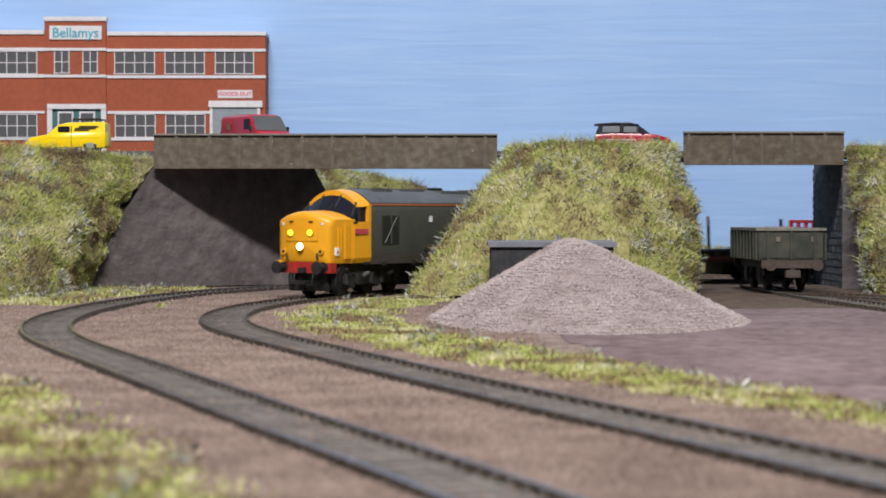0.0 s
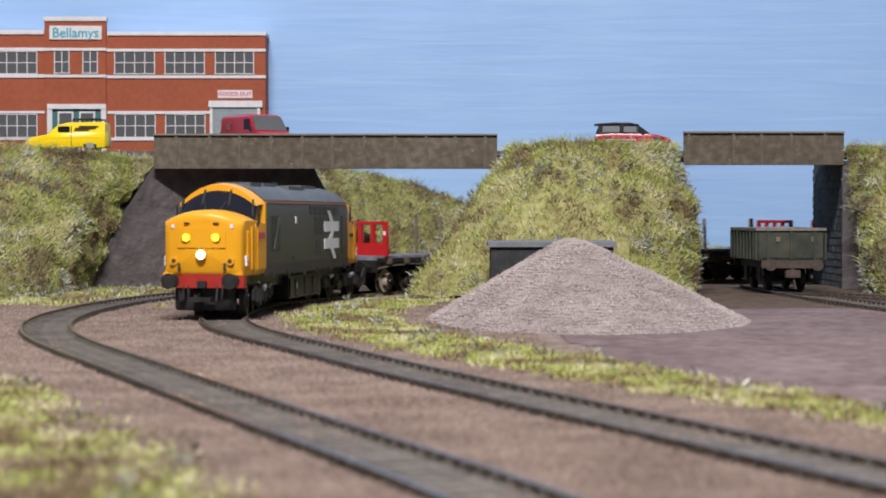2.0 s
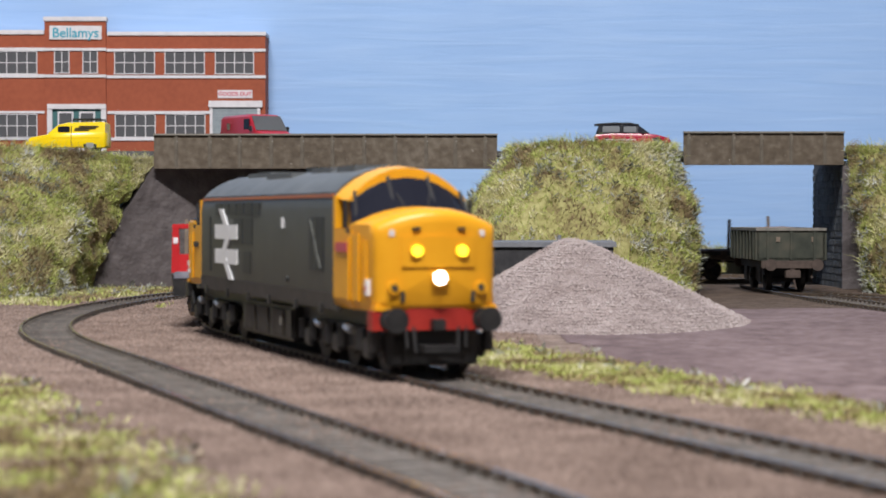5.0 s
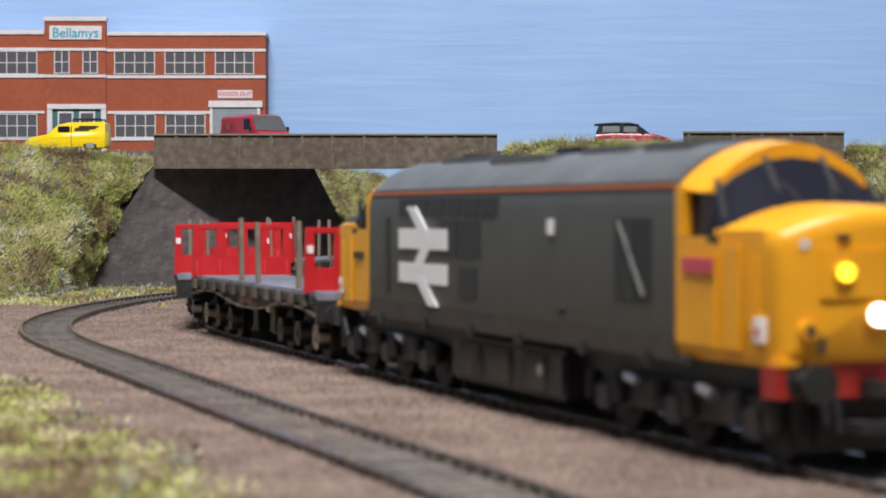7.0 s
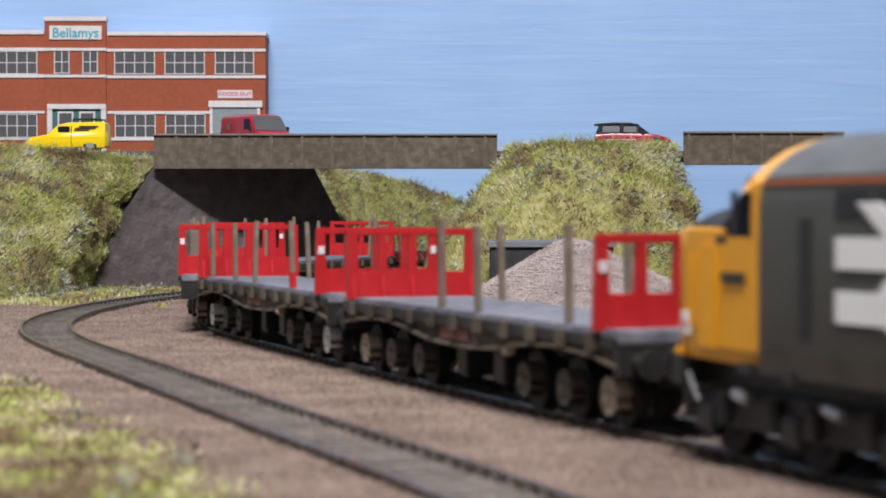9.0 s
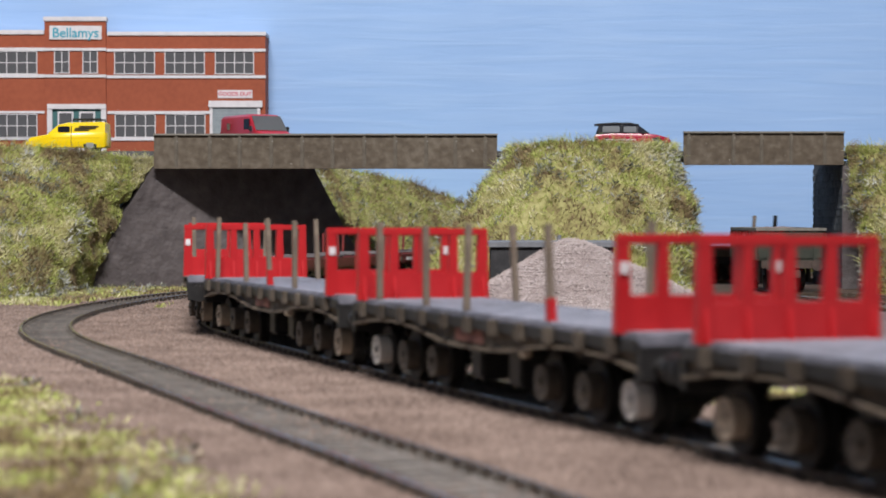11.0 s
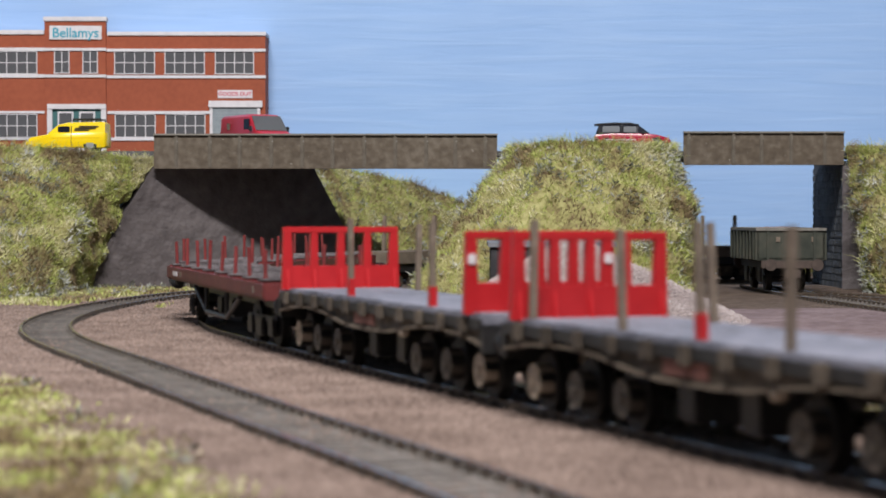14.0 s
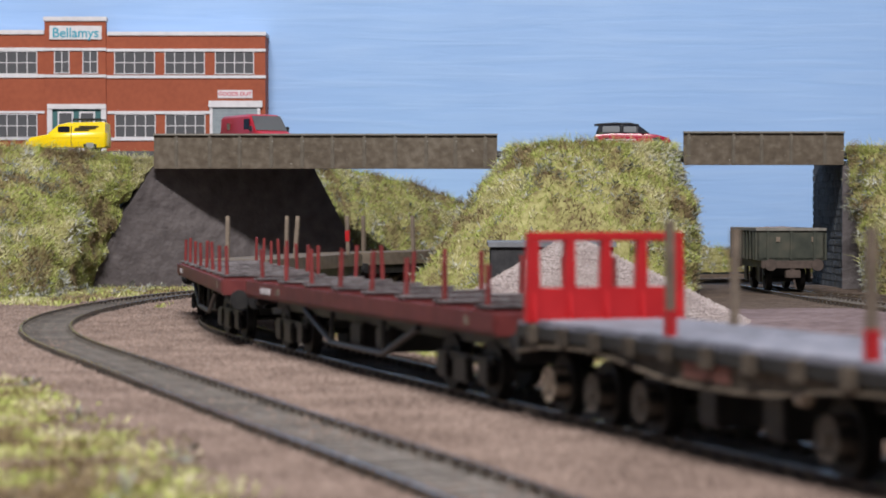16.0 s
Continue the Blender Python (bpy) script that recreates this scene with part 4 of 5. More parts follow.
        upper = top(88.0, 14.9, 40.6, 47.2)
        lower = [(94.6 + 1.6 * math.sin(math.pi * i / 12), -math.cos(math.pi * i / 12) * 15.9, 34.8 + 4.5 * math.sin(math.pi * i / 12) ** 1.9) for i in range(13)]
        loft(bm, [F(lower), F(upper)], cap=False, closed=False)
        for sgn, i in ((-1, 0), (1, 12)):
            u, l = upper[i], lower[i]
            vs = [bm.verts.new((end * a, b, c)) for a, b, c in ((82.2, u[1], 33.8), l, u, (82.2, u[1], 41.2))]
            bm.faces.new(vs)
        glass = part("windscreen", bm, M_GLASS, e, "dark wraparound cab windscreen")
        bm = bmesh.new()
        for sgn in (-1, 1):
            rod(bm, (end * 95.9, sgn * 5.2, 37.8), (end * 88.2, sgn * 5.0, 46.8), 0.5, 6)
            rod(bm, (end * 94.8, sgn * 14.6, 34.6), (end * 88.2, sgn * 13.4, 43.2), 0.45, 6)
        part("screen_pillar", bm, M_SURROUND, glass)
        for sgn in (-1, 1):
            part("wiper", rod(bmesh.new(), (end * 96.8, sgn * 2.5, 38.6), (end * 93.0, sgn * 4.2, 42.6), 0.22, 5), M_SURROUND, glass)
            part("window_bar", boxed(*sorted((end * 81.8, end * 94.3)), *sorted((sgn * 15.6, sgn * 16.3)), 33.2, 34.3), M_SURROUND, glass)
            part("window_bar", boxed(*sorted((end * 88.6, end * 89.6)), *sorted((sgn * 15.6, sgn * 16.2)), 34, 41.2), M_SURROUND, glass)
        # nose: near-vertical sides, arched top, flat front with a rounded rim
        bm = bmesh.new()
        swell = lambda x, y: 3.6 * max(0.0, (x - 99) / 11) * (1 - (y / 16) ** 2)
        rings = [(92.5, 16.0, 15.0, 35.2, 39.6), (100, 15.5, 15.0, 35.3, 39.5), (106.0, 15.1, 15.0, 35.3, 39.3),
                 (108.3, 14.9, 15.0, 35.0, 38.9), (109.4, 14.5, 15.1, 34.4, 38.3), (109.9, 13.9, 15.4, 33.6, 37.4)]
        skins = [[(x + swell(x, y), y, z) for x, y, z in nose_ring(*r)] for r in rings]
        for k in (0.85, 0.65, 0.4, 0.15):
            skins.append([(109.9 + 0.25 * (1 - k) + swell(109.9, y * k), y * k, 25 + (z - 25) * k) for _, y, z in nose_ring(*rings[-1])])
        loft(bm, [F(skin) for skin in skins])
        nose = part("nose", bm, M_YELLOW, e, "rounded bright yellow nose", smooth=True)
        if end < 0:
            bm = bmesh.new()
            cover = [F([(x + swell(x, y), y * 1.005, z + 0.2) for x, y, z in nose_ring(*args)[4:-4]]) for args in ((93.0, 16.0, 15, 35.2, 39.6), (100, 15.5, 15, 35.3, 39.5), (106.0, 15.1, 15, 35.3, 39.3))]
            loft(bm, cover, cap=False, closed=False)
            part("nose_top", bm, M_SURROUND, nose, "black hood over the trailing nose", smooth=True)
        for sgn in (-1, 1):
            part("nose_door", boxed(*sorted((end * 95.5, end * 100.5)), *sorted((sgn * 15.4, sgn * 16.1)), 17, 33.0, bevel=0.15), M_YELLOW, nose)
            for x in (102.0, 104.2):
                part("nose_vent", boxed(*sorted((end * x, end * (x + 1.2))), *sorted((sgn * 15.0, sgn * 15.6)), 20, 31.5, bevel=0.1), M_YELLOW, nose)
            plate = part("side_socket", boxed(*sorted((end * 104.6, end * 107.4)), *sorted((sgn * 14.8, sgn * 15.7)), 18.6, 22.4, bevel=0.1), M_DECAL, nose, "small white panel with a red centre")
            part("panel_mark", boxed(*sorted((end * 105.4, end * 106.6)), *sorted((sgn * 15.5, sgn * 15.85)), 19.6, 20.8), M_PLATE, plate)
            part("hand_rail", rod(bmesh.new(), (end * 94, sgn * 16.5, 17), (end * 94, sgn * 16.5, 32), 0.25, 6), M_YELLOW, nose)
            part("cab_step", boxed(*sorted((end * 81.5, end * 86.0)), *sorted((sgn * 16.2, sgn * 17.0)), 14.0, 15.4, bevel=0.15), M_BLACK, nose)
        bm = bmesh.new()
        cols = [-9.0 + 1.5 * k for k in range(13)]
        loft(bm, [F([(108.5 + swell(110, y), y, 25.4), (110.35 + swell(110, y), y, 25.4), (110.35 + swell(110, y), y, 32.6), (108.5 + swell(110, y), y, 32.6)]) for y in cols])
        part("headcode_panel", bm, M_YELLOW, nose, smooth=True)
        for sgn in (-1, 1):
            at = 110 + swell(110, 5.5)
            part("lamp_rim", rod(bmesh.new(), (end * (at - 1), sgn * 5.5, 29.2), (end * (at + 0.8), sgn * 5.5, 29.2), 1.75, 16), M_YELLOW, nose)
            part("marker_lamp", rod(bmesh.new(), (end * at, sgn * 5.5, 29.2), (end * (at + 1.0), sgn * 5.5, 29.2), 1.35, 16), M_LAMP if end > 0 else M_GRILLE, nose, "glowing yellow marker lamp" if end > 0 else "unlit marker lamp")
            part("lamp_bracket", boxed(*sorted((end * (at - 1.5), end * (at + 0.5))), sgn * 5.5 - 1.0, sgn * 5.5 + 1.0, 34.0, 34.7, bevel=0.15), M_SKIRT, nose)
            at = 110 + swell(110, 10.9)
            part("nose_badge", boxed(*sorted((end * (at - 1.6), end * (at + 0.05))), sgn * 10.9 - 0.8, sgn * 10.9 + 0.8, 32.4, 34.2, bevel=0.2), M_WHITE, nose)
            part("socket", rod(bmesh.new(), (end * (at - 1), sgn * 10.6, 20.6), (end * (at + 0.8), sgn * 10.6, 20.6), 1.6, 14), M_YELLOW, nose)
            part("socket_cap", rod(bmesh.new(), (end * at, sgn * 10.6, 20.6), (end * (at + 1.0), sgn * 10.6, 20.6), 0.8, 10), M_SKIRT, nose)
            part("jumper", boxed(*sorted((end * (at - 1), end * (at + 0.9))), sgn * 8.6 - 0.5, sgn * 8.6 + 0.5, 17.2, 19.8, bevel=0.15), M_SKIRT, nose)
            part("valance_tab", boxed(*sorted((end * 107.5, end * 111.4)), sgn * 12.9 - 2.2, sgn * 12.9 + 2.2, 14.9, 16.6, bevel=0.4), M_YELLOW, nose)
        at = 110 + swell(110, 0)
        part("headlamp_ring", rod(bmesh.new(), (end * (at - 1), 0, 22.9), (end * (at + 0.5), 0, 22.9), 2.1, 18), M_YELLOW, nose)
        part("headlamp", rod(bmesh.new(), (end * at, 0, 22.9), (end * (at + 0.9), 0, 22.9), 1.6, 18), M_SPOT if end > 0 else M_GRILLE, nose, "bright white headlamp" if end > 0 else "unlit headlamp")
        # buffer beam, its top edge arched in the middle
        bm = bmesh.new()
        extrude(bm, [(-15.6, 10.6), (15.6, 10.6), (15.6, 15.2), (8.0, 15.2), (5.0, 16.2), (-5.0, 16.2), (-8.0, 15.2), (-15.6, 15.2)], *sorted((end * 107.0, end * 111.2)), "x")
        beam = part("buffer_beam", bm, M_BEAM if end > 0 else M_BLACK, e, "dark red buffer beam with arched top" if end > 0 else "black buffer beam")
        for sgn in (-1, 1):
            bm = rod(bmesh.new(), (0, 0, 0), (end * 1.4, 0, 0), 2.5, 16)
            part("buffer_base", bm, M_BLACK, beam, at=mm(end * 110.2, sgn * 11.4, 13.2))
            buffer(beam, end * 110.2, sgn * 11.4, 13.2, end, r=2.9)
            part("brake_pipe", rod(bmesh.new(), (end * 110.8, sgn * 5.5, 11.5), (end * 112, sgn * 5.2, 5.5), 0.5, 6), M_BLACK, beam)
            part("brake_pipe", rod(bmesh.new(), (end * 110.8, sgn * 7.4, 11.5), (end * 111.6, sgn * 7.2, 6.5), 0.45, 6), M_BLACK, beam)
        bm = boxed(*sorted((end * 110, end * 114)), -1.6, 1.6, 10.5, 13.2, bevel=0.3)
        box(bm, *sorted((end * 110, end * 116)), -4.2, 4.2, 5.6, 7.2)
        part("coupling", bm, M_BLACK, beam)
        part("snow_plough", boxed(*sorted((end * 105, end * 108)), -11.5, 11.5, 2.2, 10.6, bevel=0.5), M_BLACK, beam)
    # nameplate and number bars near the leading cab
    for sgn in (-1, 1):
        yy = (16.3, 16.9) if sgn > 0 else (-16.9, -16.3)
        part("nameplate", boxed(83, 93.5, *yy, 28.6, 30.9), M_PLATE, e, "small red nameplate")
        bm = bmesh.new()
        for k in range(5):
            box(bm, -91.5 + k * 1.5, -90.5 + k * 1.5, *yy, 27.2, 28.9)
        part("number_bars", bm, M_SKIRT, e)
    # under the floor
    part("underframe", boxed(-107, 107, -11, 11, 9.5, 14.9), M_BLACK, e)
    tank = part("fuel_tank", boxed(-30, 30, -14.5, 14.5, 3.4, 12.6, bevel=0.8), M_BLACK, e, "black underfloor tank")
    for sgn in (-1, 1):
        for x in (-24, -8, 10):
            part("tank_panel", boxed(x, x + 12, *sorted((sgn * 14.3, sgn * 15.0)), 4.4, 11.6, bevel=0.2), M_SKIRT, tank)
        part("gauge", rod(bmesh.new(), (20, sgn * 14.4, 8.6), (20, sgn * 15.2, 8.6), 1.2, 12), M_STEEL, tank, "small bright gauge")
    axles = []
    for end in (1, -1):
        b = part("bogie", boxed(-30, 30, -9, 9, 7.4, 9.2), M_BLACK, e, "black three-axle bogie", at=mm(end * 74.5, 0, 0))
        for sgn in (-1, 1):
            bm = bmesh.new()
            extrude(bm, [(-32, 6.0), (-28, 5.0), (28, 5.0), (32, 6.0), (32, 9.4), (20, 10.8), (-20, 10.8), (-32, 9.4)], *sorted((sgn * 11.6, sgn * 13.2)))
            for x in (-27, 0, 27):
                box(bm, x - 3.0, x + 3.0, *sorted((sgn * 12.6, sgn * 14.6)), 3.6, 8.4, bevel=0.5)
                rod(bm, (x - 5.6, sgn * 14.0, 5.4), (x - 5.6, sgn * 14.0, 10.4), 1.3, 8)
                rod(bm, (x + 5.6, sgn * 14.0, 5.4), (x + 5.6, sgn * 14.0, 10.4), 1.3, 8)
            part("side_frame", bm, M_BLACK, b)
            for x in (-13.5, 13.5):
                part("brake_cylinder", rod(bmesh.new(), (x - 2.2, sgn * 15.0, 10.4), (x + 2.2, sgn * 15.0, 9.6), 0.9, 8), M_STEEL, b, "bright metal brake cylinder")
            part("sand_pipe", rod(bmesh.new(), (end * 33, sgn * 14.4, 12.6), (end * 29, sgn * 14.4, 8.0), 0.6, 6), M_BLACK, b)
        for x in (-27, 0, 27):
            axles.append((wheel_pair(b, x, 6.9, M_WHEELB), 6.9))
    return e, axles


def bogie_frame(parent, x, axle_xs, r, face_mats, axles, side_mat, label, inner=False):
    b = part("bogie", boxed(min(axle_xs) - 3, max(axle_xs) + 3, -5.5, 5.5, r + 1.0, r + 3.0), M_BLACK, parent, label, at=mm(x, 0, 0))
    for sgn in (-1, 1):
        bm = bmesh.new()
        lo, hi = min(axle_xs) - 4.5, max(axle_xs) + 4.5
        fy, fo, bo = (4.6, 5.6, 6.4) if inner else (10.4, 11.2, 11.9)
        extrude(bm, [(lo, r + 1.4), (lo + 3, r + 0.7), (hi - 3, r + 0.7), (hi, r + 1.4), (hi, r + 2.4), (lo, r + 2.4)], *sorted((sgn * fy, sgn * fo)))
        for ax in axle_xs:
            box(bm, ax - (1.5 if inner else 3.0), ax + (1.5 if inner else 3.0), *sorted((sgn * fy, sgn * bo)), r - (1.4 if inner else 3.4), r + 2.2, bevel=0.4)
        if not inner:
            box(bm, -4.2, 4.2, *sorted((sgn * fy, sgn * (bo + 0.4))), 2.4, r + 2.0, bevel=0.5)
        part("side_frame", bm, side_mat, b)
    for ax, fm in zip(axle_xs, face_mats):
        axles.append((wheel_pair(b, ax, r, fm, 12.6 if inner else 9.9), r))
    return b


def end_frame(parent, x, face):
    """Red open-panelled end with tapered posts."""
    f = part("end_frame", boxed(-0.7, 0.7, -16.0, 16.0, 0, 6.4, bevel=0.15), M_WRED, parent, "bright red slotted end frame", at=mm(x, 0, 17.4))
    part("top_rail", boxed(-0.9, 0.9, -16.2, 16.2, 15.2, 16.9, bevel=0.25), M_WRED, f)
    for i in range(5):
        y = -15.0 + i * 7.5
        bm = bmesh.new()
        wide = 1.5 if i in (0, 4) else 1.25
        extrude(bm, [(-wide, 0), (wide, 0), (wide * 0.9, 6), (wide * 0.72, 15.4), (-wide * 0.72, 15.4), (-wide * 0.9, 6)], -0.85, 0.85, "x")
        extrude(bm, [(0.8 * face, 0), (2.0 * face, 0), (0.9 * face, 5.5)], -0.4, 0.4, "y")
        p = part("post", bm, M_WRED, f)
        p.matrix_local = mm(0, y, 0)
    for y in (-15.0, 15.0):
        part("label", boxed(*sorted((-face * 1.1, -face * 0.7)), y - 0.8, y + 0.8, 10.2, 12.2), M_WHITE, f, "small white label")
    return f


def build_stake_wagon(seed, white, posts):
    rnd = random.Random(seed)
    w = empty("stake_wagon", "flat wagon with bright red end frames and wooden stakes", "wagon", group="red stake wagons")
    part("deck", boxed(-80, 80, -15.2, 15.2, 15.4, 17.4, bevel=0.2), M_DECK, w, "worn grey plank deck")
    for i in range(22):
        x = -79 + i * 7.2
        part("plank", boxed(x + 0.15, x + 6.95, -14.6, 14.6, 17.3, 17.75), M_DECK, w)
    for sgn in (-1, 1):
        bm = bmesh.new()
        belly = [(-80, 11.8), (-76, 12.3), (-68, 13.3), (-50, 13.9), (-36, 13.2), (-20, 11.4), (-9, 10.9), (9, 10.9), (20, 11.4), (36, 13.2), (50, 13.9), (68, 13.3), (76, 12.3), (80, 11.8)]
        extrude(bm, [(-80, 15.4)] + belly + [(80, 15.4)], *sorted((sgn * 13.6, sgn * 14.6)))
        part("sole_bar", bm, M_SOLE, w, "rusty fish-bellied sole bar")
        # flange in a lighter brown than the sole bar
        bm = bmesh.new()
        extrude(bm, belly + [(x, z - 0.6) for x, z in reversed(belly)], *sorted((sgn * 13.4, sgn * 15.5)))
        part("sole_flange", bm, M_FLATTOP, w, "pale brown lower flange")
        part("side_rail", boxed(-80, 80, *sorted((sgn * 14.5, sgn * 15.6)), 14.4, 16.6, bevel=0.2), M_BLACK, w)
        for i in range(11):
            x = -71 + i * 14.2
            part("stake_pocket", boxed(x - 1.6, x + 1.6, *sorted((sgn * 15.2, sgn * 16.6)), 13.6, 16.9, bevel=0.25), M_SOLE, w)
        part("number_panel", boxed(-10, 6, *sorted((sgn * 14.5, sgn * 14.9)), 11.6, 14.2), M_PANELRED, w, "faded reddish data panel")
        part("lamp_iron", rod(bmesh.new(), (27, sgn * 14.6, 11.2), (29, sgn * 14.6, 11.2), 1.1, 8), M_WHEEL, w)
        for x in posts if sgn < 0 else (-46, 24):
            h = 36.0 + rnd.uniform(-1.2, 0.8)
            lean, tilt = rnd.uniform(-3, 3), rnd.uniform(-2, 2)
            s = part("stake", boxed(-0.75, 0.75, -0.65, 0.65, 0, h - 15.0, bevel=0.15), M_STAKE, w, "grey-brown wooden stake")
            s.matrix_local = mm(x, sgn * 13.2, 15.0, tilt, lean, 0)
            if rnd.random() < 0.33:
                part("red_base", boxed(-0.9, 0.9, -0.8, 0.8, 1.5, 7.0), M_WRED, s, "red painted stake foot")
    for end in (1, -1):
        end_frame(w, end * 73.2, -end)
        hs = part("headstock", boxed(*sorted((end * 79.0, end * 81.5)), -15.2, 15.2, 9.6, 15.4, bevel=0.3), M_BLACK, w)
        for sgn in (-1, 1):
            buffer(hs, end * 80.5, sgn * 11.5, 12.2, end, r=2.7)
        part("coupling", boxed(*sorted((end * 81, end * 86.8)), -1.4, 1.4, 8.0, 10.0, bevel=0.3), M_BLACK, hs)
    axles = []
    for end in (1, -1):
        faces = [M_WHEELD] * 3
        faces[2 if end > 0 else 0] = M_WHEEL
        if white:
            faces[2 if end > 0 else 0] = M_WHEELW
        bogie_frame(w, end * 51, (-20, 0, 20), 5.7, faces, axles, M_BLACK, "dark three-axle bogie", inner=True)
    part("centre_frame", boxed(-60, 60, -4, 4, 10, 15.4), M_BLACK, w)
    # brake gear as plain black boxes
    for x in (-12, 10):
        part("brake_gear", boxed(x - 3.5, x + 3.5, -9.5, 9.5, 3.2, 10.5, bevel=0.6), M_BLACK, w)
    return w, axles


def build_bolster_wagon(seed):
    rnd = random.Random(seed)
    w = empty("bolster_wagon", "long maroon bogie bolster wagon with thin stakes", "wagon", group="bolster wagons")
    H = 104.0
    for sgn in (-1, 1):
        part("sole_bar", boxed(-H, H, *sorted((sgn * 15.2, sgn * 16.4)), 14.4, 18.4, bevel=0.2), M_MAROON, w, "maroon side girder")
        bm = bmesh.new()
        rod(bm, (-48, sgn * 13.5, 12.5), (-22, sgn * 13.5, 5.2), 0.8, 8)
        rod(bm, (-22, sgn * 13.5, 5.2), (22, sgn * 13.5, 5.2), 0.8, 8)
        rod(bm, (22, sgn * 13.5, 5.2), (48, sgn * 13.5, 12.5), 0.8, 8)
        for x in (-22, 22):
            rod(bm, (x, sgn * 13.5, 5.2), (x, sgn * 13.5, 13.0), 0.7, 8)
        part("truss_rod", bm, M_BLACK, w, "dark truss rods under the frame")
        bm = bmesh.new()
        box(bm, -86, -75, *sorted((sgn * 16.3, sgn * 16.6)), 15.4, 17.0)
        part("number_panel", bm, M_WHITE, w, "small white lettered panel")
        part("number_panel", boxed(-68, -65, *sorted((sgn * 16.3, sgn * 16.6)), 15.4, 17.2), M_STAKE, w)
        part("number_panel", boxed(87, 89.5, *sorted((sgn * 16.3, sgn * 16.6)), 15.4, 17.2), M_STAKE, w)
    part("floor", boxed(-H, H, -15.3, 15.3, 13.6, 14.4), M_MAROON, w, "low maroon floor")
    for x in np.linspace(-94, 94, 8):
        b = part("bolster", boxed(x - 1.8, x + 1.8, -15.1, 15.1, 14.3, 18.9), M_MAROON, w, "maroon cross bolster with grey timber top")
        part("timber_cap", boxed(x - 2.1, x + 2.1, -16.0, 16.0, 18.9, 19.6, bevel=0.2), M_BOLSTER, b, "worn grey timber")
        if abs(x) > 5:
            for sgn in (-1, 1):
                s = part("stake", rod(bmesh.new(), (x, sgn * 13.8, 19.0), (x + rnd.uniform(-0.7, 0.7), sgn * (13.8 + rnd.uniform(-0.5, 0.5)), 28.4 + rnd.uniform(-0.8, 0.8)), 0.6, 8), M_STAKERED, b, "thin maroon stake")
    for end in (1, -1):
        hs = part("headstock", boxed(*sorted((end * (H - 1.5), end * (H + 0.8))), -16.0, 16.0, 13.6, 18.2, bevel=0.3), M_MAROON, w)
        for sgn in (-1, 1):
            buffer(hs, end * (H - 0.5), sgn * 11.5, 12.6, end, r=2.9)
        part("coupling", boxed(*sorted((end * H, end * (H + 5.2))), -1.4, 1.4, 8.0, 10.0, bevel=0.3), M_BLACK, hs)
    part("centre_frame", boxed(-96, 96, -9, 9, 10.6, 14.6), M_BLACK, w)
    # brake gear as plain black boxes
    for x in (-10, 12):
        part("brake_gear", boxed(x - 5, x + 5, -11, 11, 5.0, 11, bevel=0.6), M_BLACK, w)
    axles = []
    for end in (1, -1):
        bogie_frame(w, end * 72, (-12.5, 12.5), 6.0, [M_WHEELB] * 2, axles, M_BLACK, "black two-axle bogie")
    return w, axles


def build_flat_wagon(seed):
    rnd = random.Random(seed)
    w = empty("flat_wagon", "brown flat wagon with tall wooden stakes and no ends", "wagon", group="flat wagons")
    part("deck", boxed(-73, 73, -15.4, 15.4, 13.4, 19.0, bevel=0.3), M_FLATTOP, w, "worn brown deck")
    for i in range(18):
        x = -72 + i * 8.0
        part("plank", boxed(x + 0.15, x + 7.8, -15.0, 15.0, 18.9, 19.4), M_FLATTOP, w)
    for sgn in (-1, 1):
        part("sole_bar", boxed(-73, 73, *sorted((sgn * 13.2, sgn * 14.4)), 9.5, 13.4), M_BLACK, w)
        for x in (-50, 34):
            s = part("stake", boxed(-0.9, 0.9, -0.8, 0.8, 0, 18.5, bevel=0.15), M_STAKE, w, "tall wooden stake")
            s.matrix_local = mm(x, sgn * 14.8, 18.5, rnd.uniform(-4, 4), rnd.uniform(-8, 8), 0)
            if x < 0 < sgn:
                part("red_band", boxed(-1.0, 1.0, -0.9, 0.9, 7.0, 12.0), M_WRED, s, "red painted band")
    for end in (1, -1):
        hs = part("headstock", boxed(*sorted((end * 72, end * 74)), -14.5, 14.5, 9.6, 14.4, bevel=0.3), M_BLACK, w)
        for sgn in (-1, 1):
            buffer(hs, end * 73.5, sgn * 11.5, 12.0, end, r=2.7)
    axles = []
    for end in (1, -1):
        bogie_frame(w, end * 48, (-12, 12), 6.0, [M_WHEELB] * 2, axles, M_SOLE, "dark two-axle bogie")
    return w, axles


# ---- the train: thing, its wheels, how far its middle trails the engine's, half its bogie spacing ----
TRAIN = []
STAKES = [(-14, 8, 55), (-66, -33, -8, 38), (-70, -29, 1, 29), (-18, 44)]
thing, wheels = build_engine()
TRAIN.append((thing, wheels, 0.0, 74.5))
for i, trail in enumerate((213.0, 389.5, 564.0, 735.5)):
    thing, wheels = build_stake_wagon(20 + i, i == 1, STAKES[i])
    TRAIN.append((thing, wheels, trail, 52.0))
for i, trail in enumerate((928.0, 1149.0)):
    thing, wheels = build_bolster_wagon(40 + i)
    TRAIN.append((thing, wheels, trail, 72.0))
for i, trail in enumerate((1340.0, 1500.0)):
    thing, wheels = build_flat_wagon(50 + i)
    TRAIN.append((thing, wheels, trail, 48.0))


